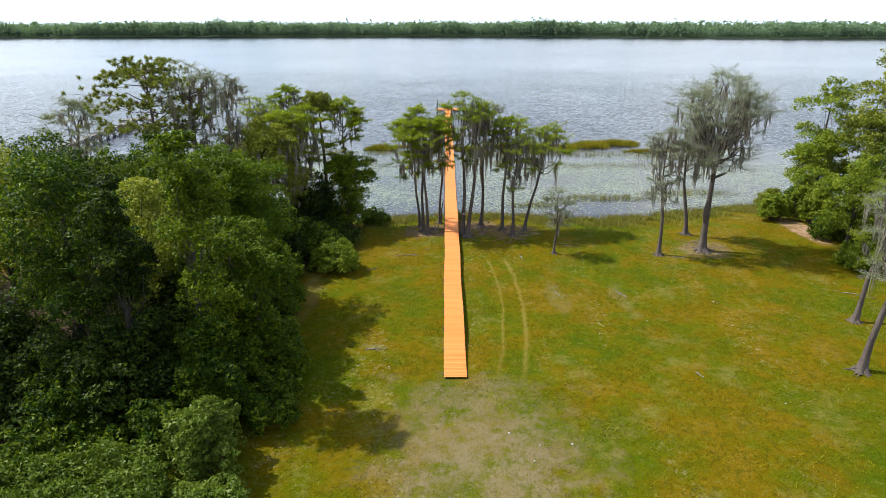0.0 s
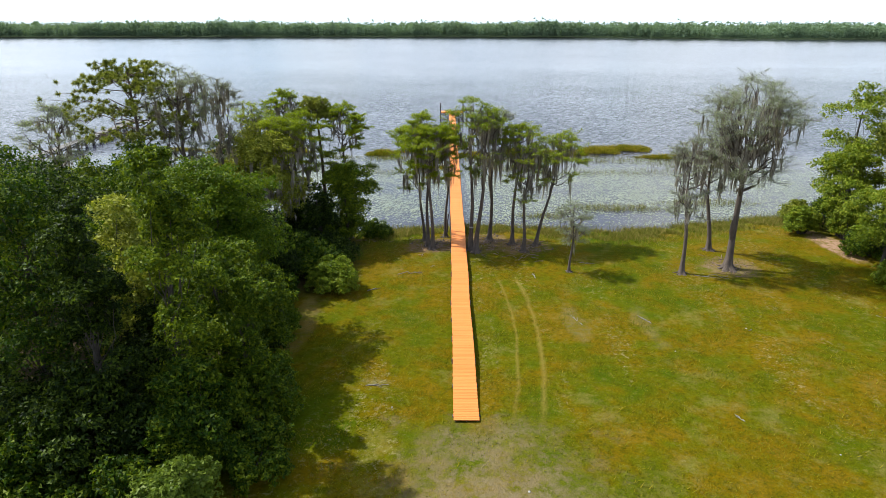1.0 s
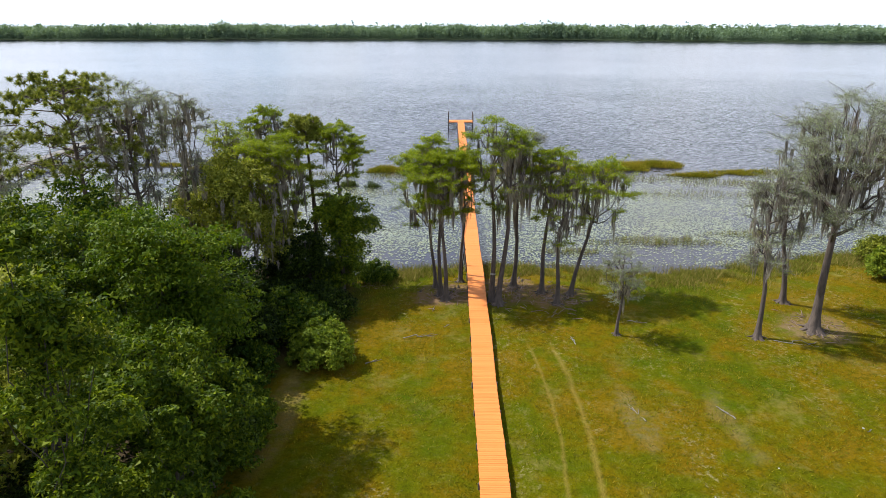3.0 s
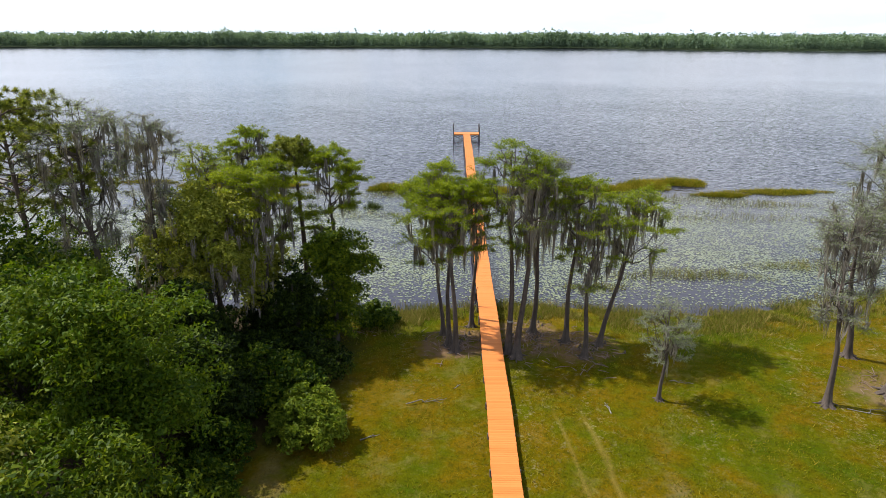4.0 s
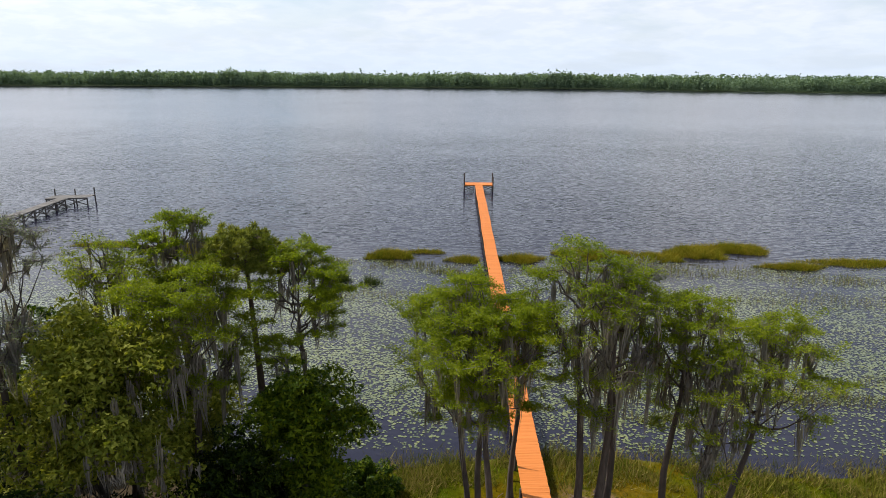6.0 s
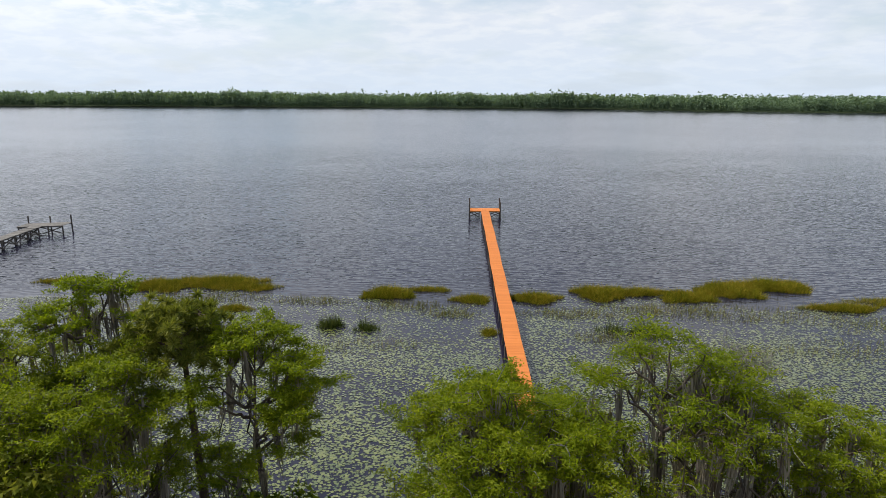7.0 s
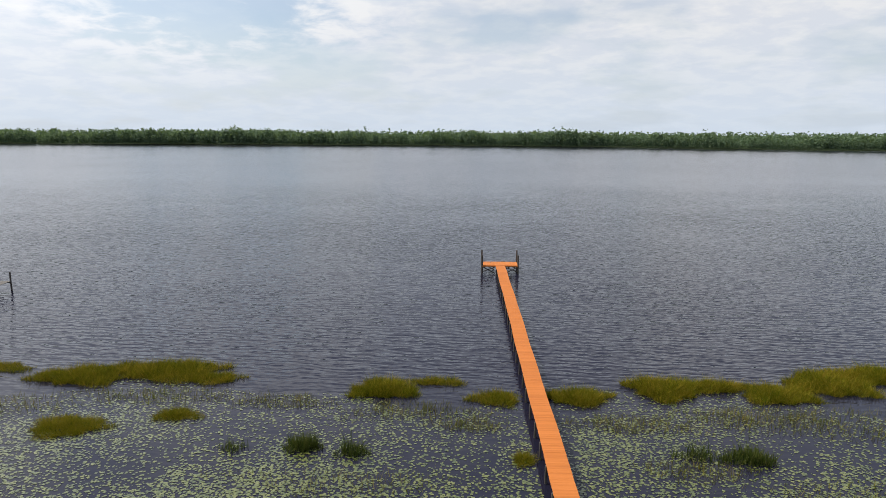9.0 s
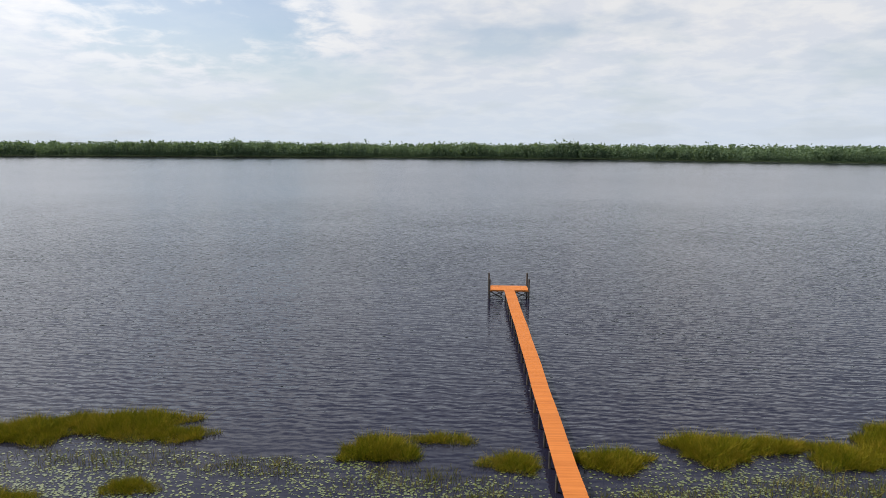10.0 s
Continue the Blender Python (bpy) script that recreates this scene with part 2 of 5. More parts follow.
def ground_material():
    m, t, b, out = shader("lawn")
    geo = t.nodes.new("ShaderNodeNewGeometry")
    pos = geo.outputs["Position"]
    wide, mid, fine = noise_node(t, pos, 0.11, 4.0), noise_node(t, pos, 0.6, 5.0, 0.6), noise_node(t, pos, 7.0, 6.0, 0.7)
    v = math_node(t, "ADD", math_node(t, "MULTIPLY", wide, 0.55), math_node(t, "MULTIPLY", mid, 0.45))
    r = ramp_node(t, v, [(0.38, (0.050, 0.074, 0.001)), (0.47, (0.082, 0.083, 0.001)), (0.55, (0.122, 0.080, 0.001)), (0.64, (0.146, 0.090, 0.006))])
    c = r.outputs[0]
    c = mix_node(t, ramp_node(t, fine, [(0.42, (0, 0, 0)), (0.75, (0.55, 0.55, 0.55))]).outputs[0], c, (0.038, 0.042, 0.001))
    speck = noise_node(t, pos, 2.4, 5.0, 0.75)
    c = mix_node(t, ramp_node(t, speck, [(0.50, (0, 0, 0)), (0.64, (0.6, 0.6, 0.6))]).outputs[0], c, (0.034, 0.042, 0.001))
    c = mix_node(t, ramp_node(t, speck, [(0.30, (0.65, 0.65, 0.65)), (0.44, (0, 0, 0))]).outputs[0], c, (0.150, 0.128, 0.020))
    straw = noise_node(t, pos, 0.35, 6.0, 0.75)
    c = mix_node(t, ramp_node(t, straw, [(0.54, (0, 0, 0)), (0.74, (0.8, 0.8, 0.8))]).outputs[0], c, (0.165, 0.140, 0.034))
    # dry pale litter raked into loose rows
    rows = node(t, "ShaderNodeMapping", Scale=(0.30, 0.055, 1.0), Rotation=(0, 0, radians(-14)))
    t.links.new(pos, rows.inputs[0])
    band = ramp_node(t, noise_node(t, rows.outputs[0], 1.0, 3.0, 0.6), [(0.51, (0.08, 0.08, 0.08)), (0.63, (1, 1, 1))])
    fleck = ramp_node(t, noise_node(t, pos, 3.4, 6.0, 0.8), [(0.54, (0, 0, 0)), (0.62, (0.6, 0.6, 0.6))])
    c = mix_node(t, mix_node(t, 1.0, band.outputs[0], fleck.outputs[0], "MULTIPLY"), c, (0.240, 0.205, 0.095))
    clump = noise_node(t, pos, 1.3, 4.0, 0.7)
    c = mix_node(t, ramp_node(t, clump, [(0.52, (0, 0, 0)), (0.70, (0.5, 0.5, 0.5))]).outputs[0], c, (0.050, 0.060, 0.001))
    ragged = noise_node(t, pos, 0.5, 5.0, 0.65)
    # the 0.95 patches are dark litter under the woods, canopy shade put into their tone
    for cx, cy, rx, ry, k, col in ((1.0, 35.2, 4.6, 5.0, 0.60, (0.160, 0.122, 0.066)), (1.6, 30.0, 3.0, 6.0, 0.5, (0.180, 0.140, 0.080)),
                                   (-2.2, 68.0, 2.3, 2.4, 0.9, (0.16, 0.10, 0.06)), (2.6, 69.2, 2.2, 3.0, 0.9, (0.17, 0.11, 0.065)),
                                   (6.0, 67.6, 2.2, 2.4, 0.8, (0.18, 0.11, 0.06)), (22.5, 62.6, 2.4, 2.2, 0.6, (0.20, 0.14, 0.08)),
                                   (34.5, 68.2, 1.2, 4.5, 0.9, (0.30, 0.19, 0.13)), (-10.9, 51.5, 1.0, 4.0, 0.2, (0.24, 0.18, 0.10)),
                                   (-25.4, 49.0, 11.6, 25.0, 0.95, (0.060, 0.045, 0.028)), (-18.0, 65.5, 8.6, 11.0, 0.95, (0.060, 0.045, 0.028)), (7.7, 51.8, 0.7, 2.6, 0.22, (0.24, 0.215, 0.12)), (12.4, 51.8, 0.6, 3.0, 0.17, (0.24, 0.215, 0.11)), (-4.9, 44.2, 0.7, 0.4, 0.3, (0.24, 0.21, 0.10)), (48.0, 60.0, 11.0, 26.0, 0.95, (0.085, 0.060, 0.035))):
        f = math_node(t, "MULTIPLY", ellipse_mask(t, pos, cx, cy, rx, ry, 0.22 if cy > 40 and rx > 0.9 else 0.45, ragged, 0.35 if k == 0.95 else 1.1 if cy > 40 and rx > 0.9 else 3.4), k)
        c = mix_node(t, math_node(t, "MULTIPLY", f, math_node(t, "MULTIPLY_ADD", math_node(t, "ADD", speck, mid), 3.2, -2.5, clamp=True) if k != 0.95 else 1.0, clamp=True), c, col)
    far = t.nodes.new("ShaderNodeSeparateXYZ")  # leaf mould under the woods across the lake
    t.links.new(pos, far.inputs[0])
    c = mix_node(t, math_node(t, "GREATER_THAN", far.outputs["Y"], 300.0), c, (0.030, 0.042, 0.020))
    wob = noise_node(t, pos, 0.4, 3.0)
    for line, half, k in ((3.55, 0.16, 0.42), (5.0, 0.24, 0.5)):
        c = mix_node(t, math_node(t, "MULTIPLY", track_mask(t, pos, line, half, wob), k), c, (0.22, 0.16, 0.035))
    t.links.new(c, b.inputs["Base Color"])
    b.inputs["Roughness"].default_value = 0.95
    b.inputs["Specular IOR Level"].default_value = 0.02
    bump_node(t, b, math_node(t, "ADD", fine, math_node(t, "MULTIPLY", mid, 0.6)), 0.9, 0.12)
    return m


def water_material():
    m, t, b, out = shader("lake_water")
    geo = t.nodes.new("ShaderNodeNewGeometry")
    pos = geo.outputs["Position"]
    sea = t.nodes.new("ShaderNodeSeparateXYZ")
    t.links.new(pos, sea.inputs[0])

    def wavelets(length, turn, broken):
        """Slope across the crests of one train of wavelets, -1 to 1."""
        mp = node(t, "ShaderNodeMapping", Scale=(0.5, 1.0, 1.0), Rotation=(0, 0, radians(turn)))
        t.links.new(pos, mp.inputs[0])
        w = node(t, "ShaderNodeTexWave", Scale=6.283 / (20 * length), Distortion=broken, Detail=2.0)
        w.inputs["Detail Scale"].default_value, w.inputs["Detail Roughness"].default_value = 1.6, 0.6
        w.wave_type, w.bands_direction, w.wave_profile = "BANDS", "Y", "SIN"
        t.links.new(mp.outputs[0], w.inputs["Vector"])
        return math_node(t, "MULTIPLY_ADD", w.outputs["Fac"], 2.0, -1.0)

    def spread(lo, hi, a, b2):
        m2 = t.nodes.new("ShaderNodeMapRange")
        for key, val in (("From Min", lo), ("From Max", hi), ("To Min", a), ("To Max", b2)):
            m2.inputs[key].default_value = val
        return m2

    chop = node(t, "ShaderNodeMapping", Scale=(0.8, 2.2, 1.0), Rotation=(0, 0, radians(6)))
    t.links.new(pos, chop.inputs[0])
    small = node(t, "ShaderNodeTexNoise", Scale=2.2, Detail=3.0, Roughness=0.6)
    t.links.new(chop.outputs[0], small.inputs["Vector"])
    split = t.nodes.new("ShaderNodeSeparateColor")
    t.links.new(small.outputs["Color"], split.inputs[0])
    rise = math_node(t, "ADD", math_node(t, "MULTIPLY", wavelets(0.85, 10, 9.0), 0.095), math_node(t, "MULTIPLY", wavelets(0.48, -14, 9.0), 0.075))
    rise = math_node(t, "ADD", rise, math_node(t, "MULTIPLY", math_node(t, "SUBTRACT", split.outputs[1], 0.5), 0.46))
    yaw = math_node(t, "MULTIPLY", math_node(t, "SUBTRACT", split.outputs[0], 0.5), 0.3)
    sky_tilt = spread(118.0, 400.0, 0.0, 0.045)  # added lean of the normals towards -y, so distant water mirrors brighter sky
    gust = math_node(t, "MULTIPLY_ADD", noise_node(t, pos, 0.02, 3.0), 1.2, 0.35)
    calm = spread(120.0, 330.0, 1.0, 0.34)
    t.links.new(sea.outputs["Y"], calm.inputs["Value"])
    lee = spread(107.0, 119.0, 0.12, 1.0)  # lily pads still the water
    t.links.new(math_node(t, "MULTIPLY_ADD", noise_node(t, pos, 0.12, 3.0), 8.0, math_node(t, "SUBTRACT", sea.outputs["Y"], 4.0)), lee.inputs["Value"])
    size = math_node(t, "MULTIPLY", math_node(t, "MULTIPLY", gust, calm.outputs[0]), lee.outputs[0])
    up = t.nodes.new("ShaderNodeCombineXYZ")
    t.links.new(math_node(t, "MULTIPLY", yaw, size), up.inputs["X"])
    t.links.new(sea.outputs["Y"], sky_tilt.inputs["Value"])
    t.links.new(math_node(t, "SUBTRACT", math_node(t, "MULTIPLY", rise, size), math_node(t, "MULTIPLY", sky_tilt.outputs[0], lee.outputs[0])), up.inputs["Y"])
    up.inputs["Z"].default_value = 1.0
    facing = t.nodes.new("ShaderNodeVectorMath")
    facing.operation = "NORMALIZE"
    t.links.new(up.outputs[0], facing.inputs[0])
    t.links.new(facing.outputs[0], b.inputs["Normal"])
    b.inputs["Base Color"].default_value = (0.014, 0.014, 0.027, 1)
    dull = t.nodes.new("ShaderNodeMapRange")
    dull.inputs["From Min"].default_value, dull.inputs["From Max"].default_value = 170.0, 420.0
    dull.inputs["To Min"].default_value, dull.inputs["To Max"].default_value = 0.04, 0.14
    t.links.new(sea.outputs["Y"], dull.inputs["Value"])
    t.links.new(dull.outputs[0], b.inputs["Roughness"])
    b.inputs["IOR"].default_value = 1.333
    return m


def pad_material():
    m, t, b, out = shader("lily_pad")
    geo = t.nodes.new("ShaderNodeNewGeometry")
    patch = noise_node(t, geo.outputs["Position"], 0.2, 3.0)
    v = math_node(t, "ADD", math_node(t, "MULTIPLY", geo.outputs["Random Per Island"], 0.6), math_node(t, "MULTIPLY", patch, 0.5))
    r = ramp_node(t, v, [(0.2, (0.040, 0.060, 0.010)), (0.55, (0.102, 0.126, 0.020)), (0.95, (0.190, 0.198, 0.044))])
    t.links.new(r.outputs[0], b.inputs["Base Color"])
    b.inputs["Roughness"].default_value = 0.3
    b.inputs["Coat Weight"].default_value = 0.8
    b.inputs["Coat IOR"].default_value = 1.52
    b.inputs["Coat Roughness"].default_value = 0.16
    return m


PAINT, LAWN, WATER, PAD = paint_material(), ground_material(), water_material(), pad_material()
POST = wood_material("dock_timber", (0.035, 0.030, 0.026), (0.13, 0.11, 0.09))
GREY_WOOD = wood_material("weathered_timber", (0.070, 0.063, 0.056), (0.210, 0.196, 0.175))
STICK = wood_material("bleached_branch", (0.10, 0.088, 0.068), (0.215, 0.195, 0.160))
STONE = wood_material("pale_litter", (0.20, 0.195, 0.17), (0.34, 0.33, 0.30))
CYPRESS_BARK = bark_material("cypress_bark", (0.028, 0.021, 0.016), (0.112, 0.084, 0.066))
BARK_LITTER = wood_material("bark_litter", (0.10, 0.065, 0.048), (0.30, 0.21, 0.165))
OAK_BARK = bark_material("oak_bark", (0.022, 0.018, 0.014), (0.075, 0.062, 0.050))
PINE_BARK = bark_material("pine_bark", (0.042, 0.027, 0.019), (0.126, 0.090, 0.066))
TWIG = bark_material("twig_bark", (0.085, 0.077, 0.070), (0.215, 0.200, 0.185))
MOSS = leaf_material("spanish_moss", (0.110, 0.098, 0.087), (0.212, 0.187, 0.165), (0.325, 0.290, 0.256), 0.25, 0.9)
# deep green taken near black: the wood's inner shade is put into the colour
LEAF_SHADED = leaf_material("shaded_green_leaf", (0.004, 0.010, 0.002), (0.012, 0.026, 0.002), (0.077, 0.112, 0.010))
LEAF_MID = leaf_material("green_leaf", (0.010, 0.022, 0.002), (0.024, 0.056, 0.002), (0.132, 0.170, 0.007))
LEAF_LIME = leaf_material("yellow_green_leaf", (0.043, 0.071, 0.006), (0.124, 0.177, 0.011), (0.237, 0.264, 0.020))
LEAF_SPRING = leaf_material("spring_green_leaf", (0.020, 0.046, 0.002), (0.062, 0.108, 0.003), (0.140, 0.178, 0.007))
LEAF_FRESH = leaf_material("fresh_green_leaf", (0.014, 0.030, 0.001), (0.046, 0.082, 0.003), (0.160, 0.200, 0.007))
LEAF_OLIVE = leaf_material("olive_leaf", (0.038, 0.054, 0.006), (0.146, 0.173, 0.016), (0.297, 0.302, 0.040))
LEAF_VINE = leaf_material("vine_leaf", (0.032, 0.059, 0.004), (0.077, 0.117, 0.011), (0.134, 0.177, 0.021), 0.3, 0.45)
LEAF_CYPRESS = leaf_material("cypress_needles", (0.070, 0.110, 0.004), (0.158, 0.210, 0.006), (0.255, 0.290, 0.016), 0.55)
LEAF_SILVER = leaf_material("silvery_twigs", (0.105, 0.120, 0.070), (0.190, 0.222, 0.125), (0.275, 0.308, 0.182), 0.35, 0.8)
NEEDLE = leaf_material("pine_needles", (0.050, 0.072, 0.012), (0.135, 0.160, 0.022), (0.250, 0.250, 0.044), 0.3)
# paler and bluer than near leaves: the haze over the lake is in the colour
WOODS = leaf_material("hazy_woods_leaf", (0.052, 0.092, 0.058), (0.110, 0.168, 0.098), (0.185, 0.250, 0.160), 0.3, 0.8)
GRASS = blade_material("grass_blade", (0.088, 0.112, 0.002), (0.150, 0.148, 0.003), (0.230, 0.180, 0.014))
SHORE = blade_material("shore_grass", (0.079, 0.105, 0.009), (0.159, 0.158, 0.016), (0.268, 0.211, 0.063))
REED = blade_material("reed_blade", (0.060, 0.090, 0.004), (0.175, 0.172, 0.006), (0.330, 0.240, 0.028))
RUSH = blade_material("rush_blade", (0.026, 0.046, 0.008), (0.062, 0.089, 0.015), (0.125, 0.135, 0.031))

# ---------------------------------------------------------------- mesh helpers
rng = np.random.default_rng(7)


def mesh_of(name, verts, faces, material, smooth=False):
    """A mesh from arrays: verts (n, 3), faces (m, k) of one corner count."""
    verts, faces = np.asarray(verts, np.float32), np.asarray(faces, np.int32)
    me = bpy.data.meshes.new(name)
    me.vertices.add(len(verts))
    me.vertices.foreach_set("co", verts.ravel())
    k = faces.shape[1]
    me.loops.add(faces.size)
    me.loops.foreach_set("vertex_index", faces.ravel())
    me.polygons.add(len(faces))
    me.polygons.foreach_set("loop_start", np.arange(len(faces), dtype=np.int32) * k)
    me.polygons.foreach_set("use_smooth", np.full(len(faces), smooth))
    me.materials.append(material)
    me.update(calc_edges=True)
    return me


def part(name, me, parent, label=""):
    ob = new(name, me)
    ob.parent = parent
    if label:
        ob["label"] = label
    return ob


def unit(v):
    return v / (np.linalg.norm(v, axis=-1, keepdims=True) + 1e-9)


def leaves(points, outward, size, spread=0.8, slim=0.55, r=None):
    """A slim pointed leaf at each point, facing roughly outward. Returns verts, faces."""
    r = r or rng
    n = len(points)
    normal = unit(outward * 0.7 + np.array([0, 0, 0.35]) + r.normal(size=(n, 3)) * spread)
    along = unit(np.cross(normal, r.normal(size=(n, 3))))
    across = np.cross(normal, along)
    s = (np.asarray(size) * r.uniform(0.65, 1.35, n))[:, None]
    v = np.empty((n, 3, 3))
    v[:, 0] = points - along * s * 0.5 - across * s * slim * 0.5
    v[:, 1] = points - along * s * 0.3 + across * s * slim * 0.5
    v[:, 2] = points + along * s * 0.6 + normal * s * 0.08
    return v.reshape(-1, 3), np.arange(3 * n).reshape(-1, 3)


def joined(pieces):
    vs, fs, k = [], [], 0
    for v, f in pieces:
        vs.append(v)
        fs.append(np.asarray(f) + k)
        k += len(v)
    return np.concatenate(vs), np.concatenate(fs)


def tube(path, radii, sides=7, flute=0.0):
    """A tapered tube along a path; flute ridges its foot."""
    path, radii = np.asarray(path, float), np.asarray(radii, float)
    ang = np.linspace(0, 2 * np.pi, sides, endpoint=False)
    d = unit(np.gradient(path, axis=0))
    side = unit(np.cross(d, np.where(np.abs(d[:, 2:3]) > 0.9, [[1.0, 0, 0]], [[0, 0, 1.0]])))
    other = np.cross(d, side)
    n = len(path)
    ridge = 1 + flute * np.cos(ang * 5 + 0.7)[None, :] * np.linspace(1, 0, n)[:, None] ** 3
    ring = radii[:, None] * ridge
    v = path[:, None] + side[:, None] * (np.cos(ang)[None] * ring)[..., None] + other[:, None] * (np.sin(ang)[None] * ring)[..., None]
    i, j = np.meshgrid(np.arange(n - 1), np.arange(sides), indexing="ij")
    a, b2 = i * sides + j, i * sides + (j + 1) % sides
    f = np.stack([a, b2, b2 + sides, a + sides], -1).reshape(-1, 4)
    return v.reshape(-1, 3), f


def limb(a, b, r0, r1, r, sag=0.0, bend=0.12, steps=5, sides=5):
    """A crooked limb from a to b."""
    a, b = np.asarray(a, float), np.asarray(b, float)
    s = np.linspace(0, 1, steps)[:, None]
    L = np.linalg.norm(b - a)
    p = a + (b - a) * s + r.normal(size=(steps, 3)) * bend * L * np.sin(s * np.pi) * 0.5
    p[:, 2] -= sag * L * np.sin(s[:, 0] * np.pi)
    return tube(p, np.linspace(r0, r1, steps), sides)


def puff_leaves(centre, radii, count, size, r, lumps=22, spread=0.8, slim=0.55, under=-0.5, tight=1.0):
    """Leaves of one bough: small lumps over an uneven ellipsoid."""
    d = unit(r.normal(size=(lumps, 3)))
    d[:, 2] = np.where(d[:, 2] < under, -d[:, 2], d[:, 2])
    lump = np.asarray(centre) + d * np.asarray(radii) * r.uniform(0.55 * tight, 1.02, (lumps, 1))
    lr = np.mean(radii) * r.uniform(0.22, 0.42, lumps) * tight
    which = r.integers(0, lumps, count)
    e = unit(r.normal(size=(count, 3)))
    e[:, 2] = np.abs(e[:, 2]) * r.choice([1, 1, 1, -0.7], count)
    p = lump[which] + e * (lr[which] * r.uniform(0.35, 1.0, count) ** 0.6)[:, None] * np.array([1.15, 1.15, 0.8])
    return leaves(p, unit(e * 0.7 + d[which] * 0.6), size, spread, slim, r)


def thing_at(name, x, y, z, label, category, group="", kind=""):
    ob = new(name)
    ob.location = (x, y, z)
    ob.empty_display_size = 0.3
    return tagged(ob, label, category, group, kind)


# ---------------------------------------------------------------- ground and water
LAWN_Z = 0.74


def shore_line(x):
    """The waterline's y at x."""
    return 74.6 + 1.1 * np.sin(x * 0.21 + 1.0) + np.clip(x - 12, 0, 60) * 0.14 + np.clip(-x - 12, 0, 60) * 0.05


def far_line(x):
    return np.interp(x, [-2500, -900, -584, -250, -30, 180, 370, 700, 2500], [700, 905, 925, 950, 955, 920, 835, 770, 600])


def ground_height(x, y):
    d = shore_line(x) - y
    h = np.interp(d, [-40, -10, -2.0, 0, 2.0, 5.0, 9.0], [-2.4, -1.1, -0.30, 0.0, 0.25, 0.55, LAWN_Z])
    f = y - far_line(x)
    h = np.where(y > 300, np.interp(f, [-40, 0, 6, 40], [-2.4, 0.0, 0.5, 1.0]), h)
    roll = 0.05 * np.sin(x * 0.45 + 0.8) * np.cos(y * 0.33) + 0.035 * np.sin(x * 1.1 + y * 0.9)
    return h + np.where(d > 2, roll, 0)


def build_ground():
    xs = np.concatenate([np.linspace(-3500, -130, 18), np.linspace(-120, -48, 25), np.linspace(-46, 46, 125), np.linspace(48, 120, 25), np.linspace(130, 3500, 18)])
    ys = np.concatenate([np.linspace(-1500, -20, 14), np.linspace(-10, 20, 12), np.linspace(21, 90, 100), np.linspace(92, 300, 12), np.linspace(400, 760, 6), np.linspace(780, 1020, 60), np.linspace(1060, 4800, 16)])
    gx, gy = np.meshgrid(xs, ys)
    v = np.stack([gx, gy, ground_height(gx, gy)], -1).reshape(-1, 3)
    n = len(xs)
    i, j = np.meshgrid(np.arange(len(ys) - 1), np.arange(n - 1), indexing="ij")
    a = i * n + j
    f = np.stack([a, a + 1, a + n + 1, a + n], -1).reshape(-1, 4)
    tagged(new("ground", mesh_of("ground", v, f, LAWN, True)), "olive green lawn with worn tan patches sloping to the lake", "ground", kind="structure")
    w = [(-3500, 66, 0), (3500, 66, 0), (3500, 1100, 0), (-3500, 1100, 0)]
    tagged(new("water", mesh_of("water", w, [(0, 1, 2, 3)], WATER)), "wide dark lake with small wind ripples", "water", kind="structure")


build_ground()


def far_woods():
    """The wooded shore across the lake."""
    r = np.random.default_rng(11)
    n = 7600
    x = r.uniform(-1000, 1000, n)
    back = np.concatenate([r.uniform(0, 12, 3000), r.uniform(10, 110, 2600), r.uniform(100, 420, 2000)])
    y = far_line(x) + back + 1.5
    belt = 1 + 0.12 * np.sin(x * 0.013) + 0.10 * np.sin(x * 0.041 + 2) + 0.06 * np.sin(x * 0.11)
    h = (r.normal(17.6, 2.4, n) * belt).clip(8, 23.5) * np.where(back < 6, 0.72, 1.0)
    tall = r.random(n) < 0.03
    h[tall] *= 1.2
    h *= np.interp(x, [100, 450], [1.0, 0.88])
    h[back > 100] = r.uniform(17.5, 22.5, int((back > 100).sum()))
    w = h * r.uniform(0.18, 0.32, n)
    k = np.where(back < 100, 40, 14)
    c = np.stack([x, y, 0.5 + h * 0.54], -1)
    rad = np.stack([w, w, h * 0.46], -1)
    idx = np.repeat(np.arange(n), k)
    e = unit(r.normal(size=(len(idx), 3)))
    p = c[idx] + e * rad[idx] * r.uniform(0.55, 1.0, (len(idx), 1))
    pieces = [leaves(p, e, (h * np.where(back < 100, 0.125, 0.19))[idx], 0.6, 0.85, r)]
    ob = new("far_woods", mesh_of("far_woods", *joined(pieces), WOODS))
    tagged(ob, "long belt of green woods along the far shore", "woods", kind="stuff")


far_woods()

# ---------------------------------------------------------------- docks


def box(bm, x0, x1, y0, y1, z0, z1, bevel=0.0):
    vs = [bm.verts.new(c) for c in ((x0, y0, z0), (x1, y0, z0), (x1, y1, z0), (x0, y1, z0), (x0, y0, z1), (x1, y0, z1), (x1, y1, z1), (x0, y1, z1))]
    fs = [bm.faces.new([vs[i] for i in q]) for q in ((3, 2, 1, 0), (4, 5, 6, 7), (0, 1, 5, 4), (1, 2, 6, 5), (2, 3, 7, 6), (3, 0, 4, 7))]
    if bevel:
        bmesh.ops.bevel(bm, geom=list({e for f in fs for e in f.edges}), offset=bevel, segments=1, affect="EDGES")


def done(name, bm, material):
    me = bpy.data.meshes.new(name)
    bm.to_mesh(me)
    bm.free()
    me.materials.append(material)
    return me


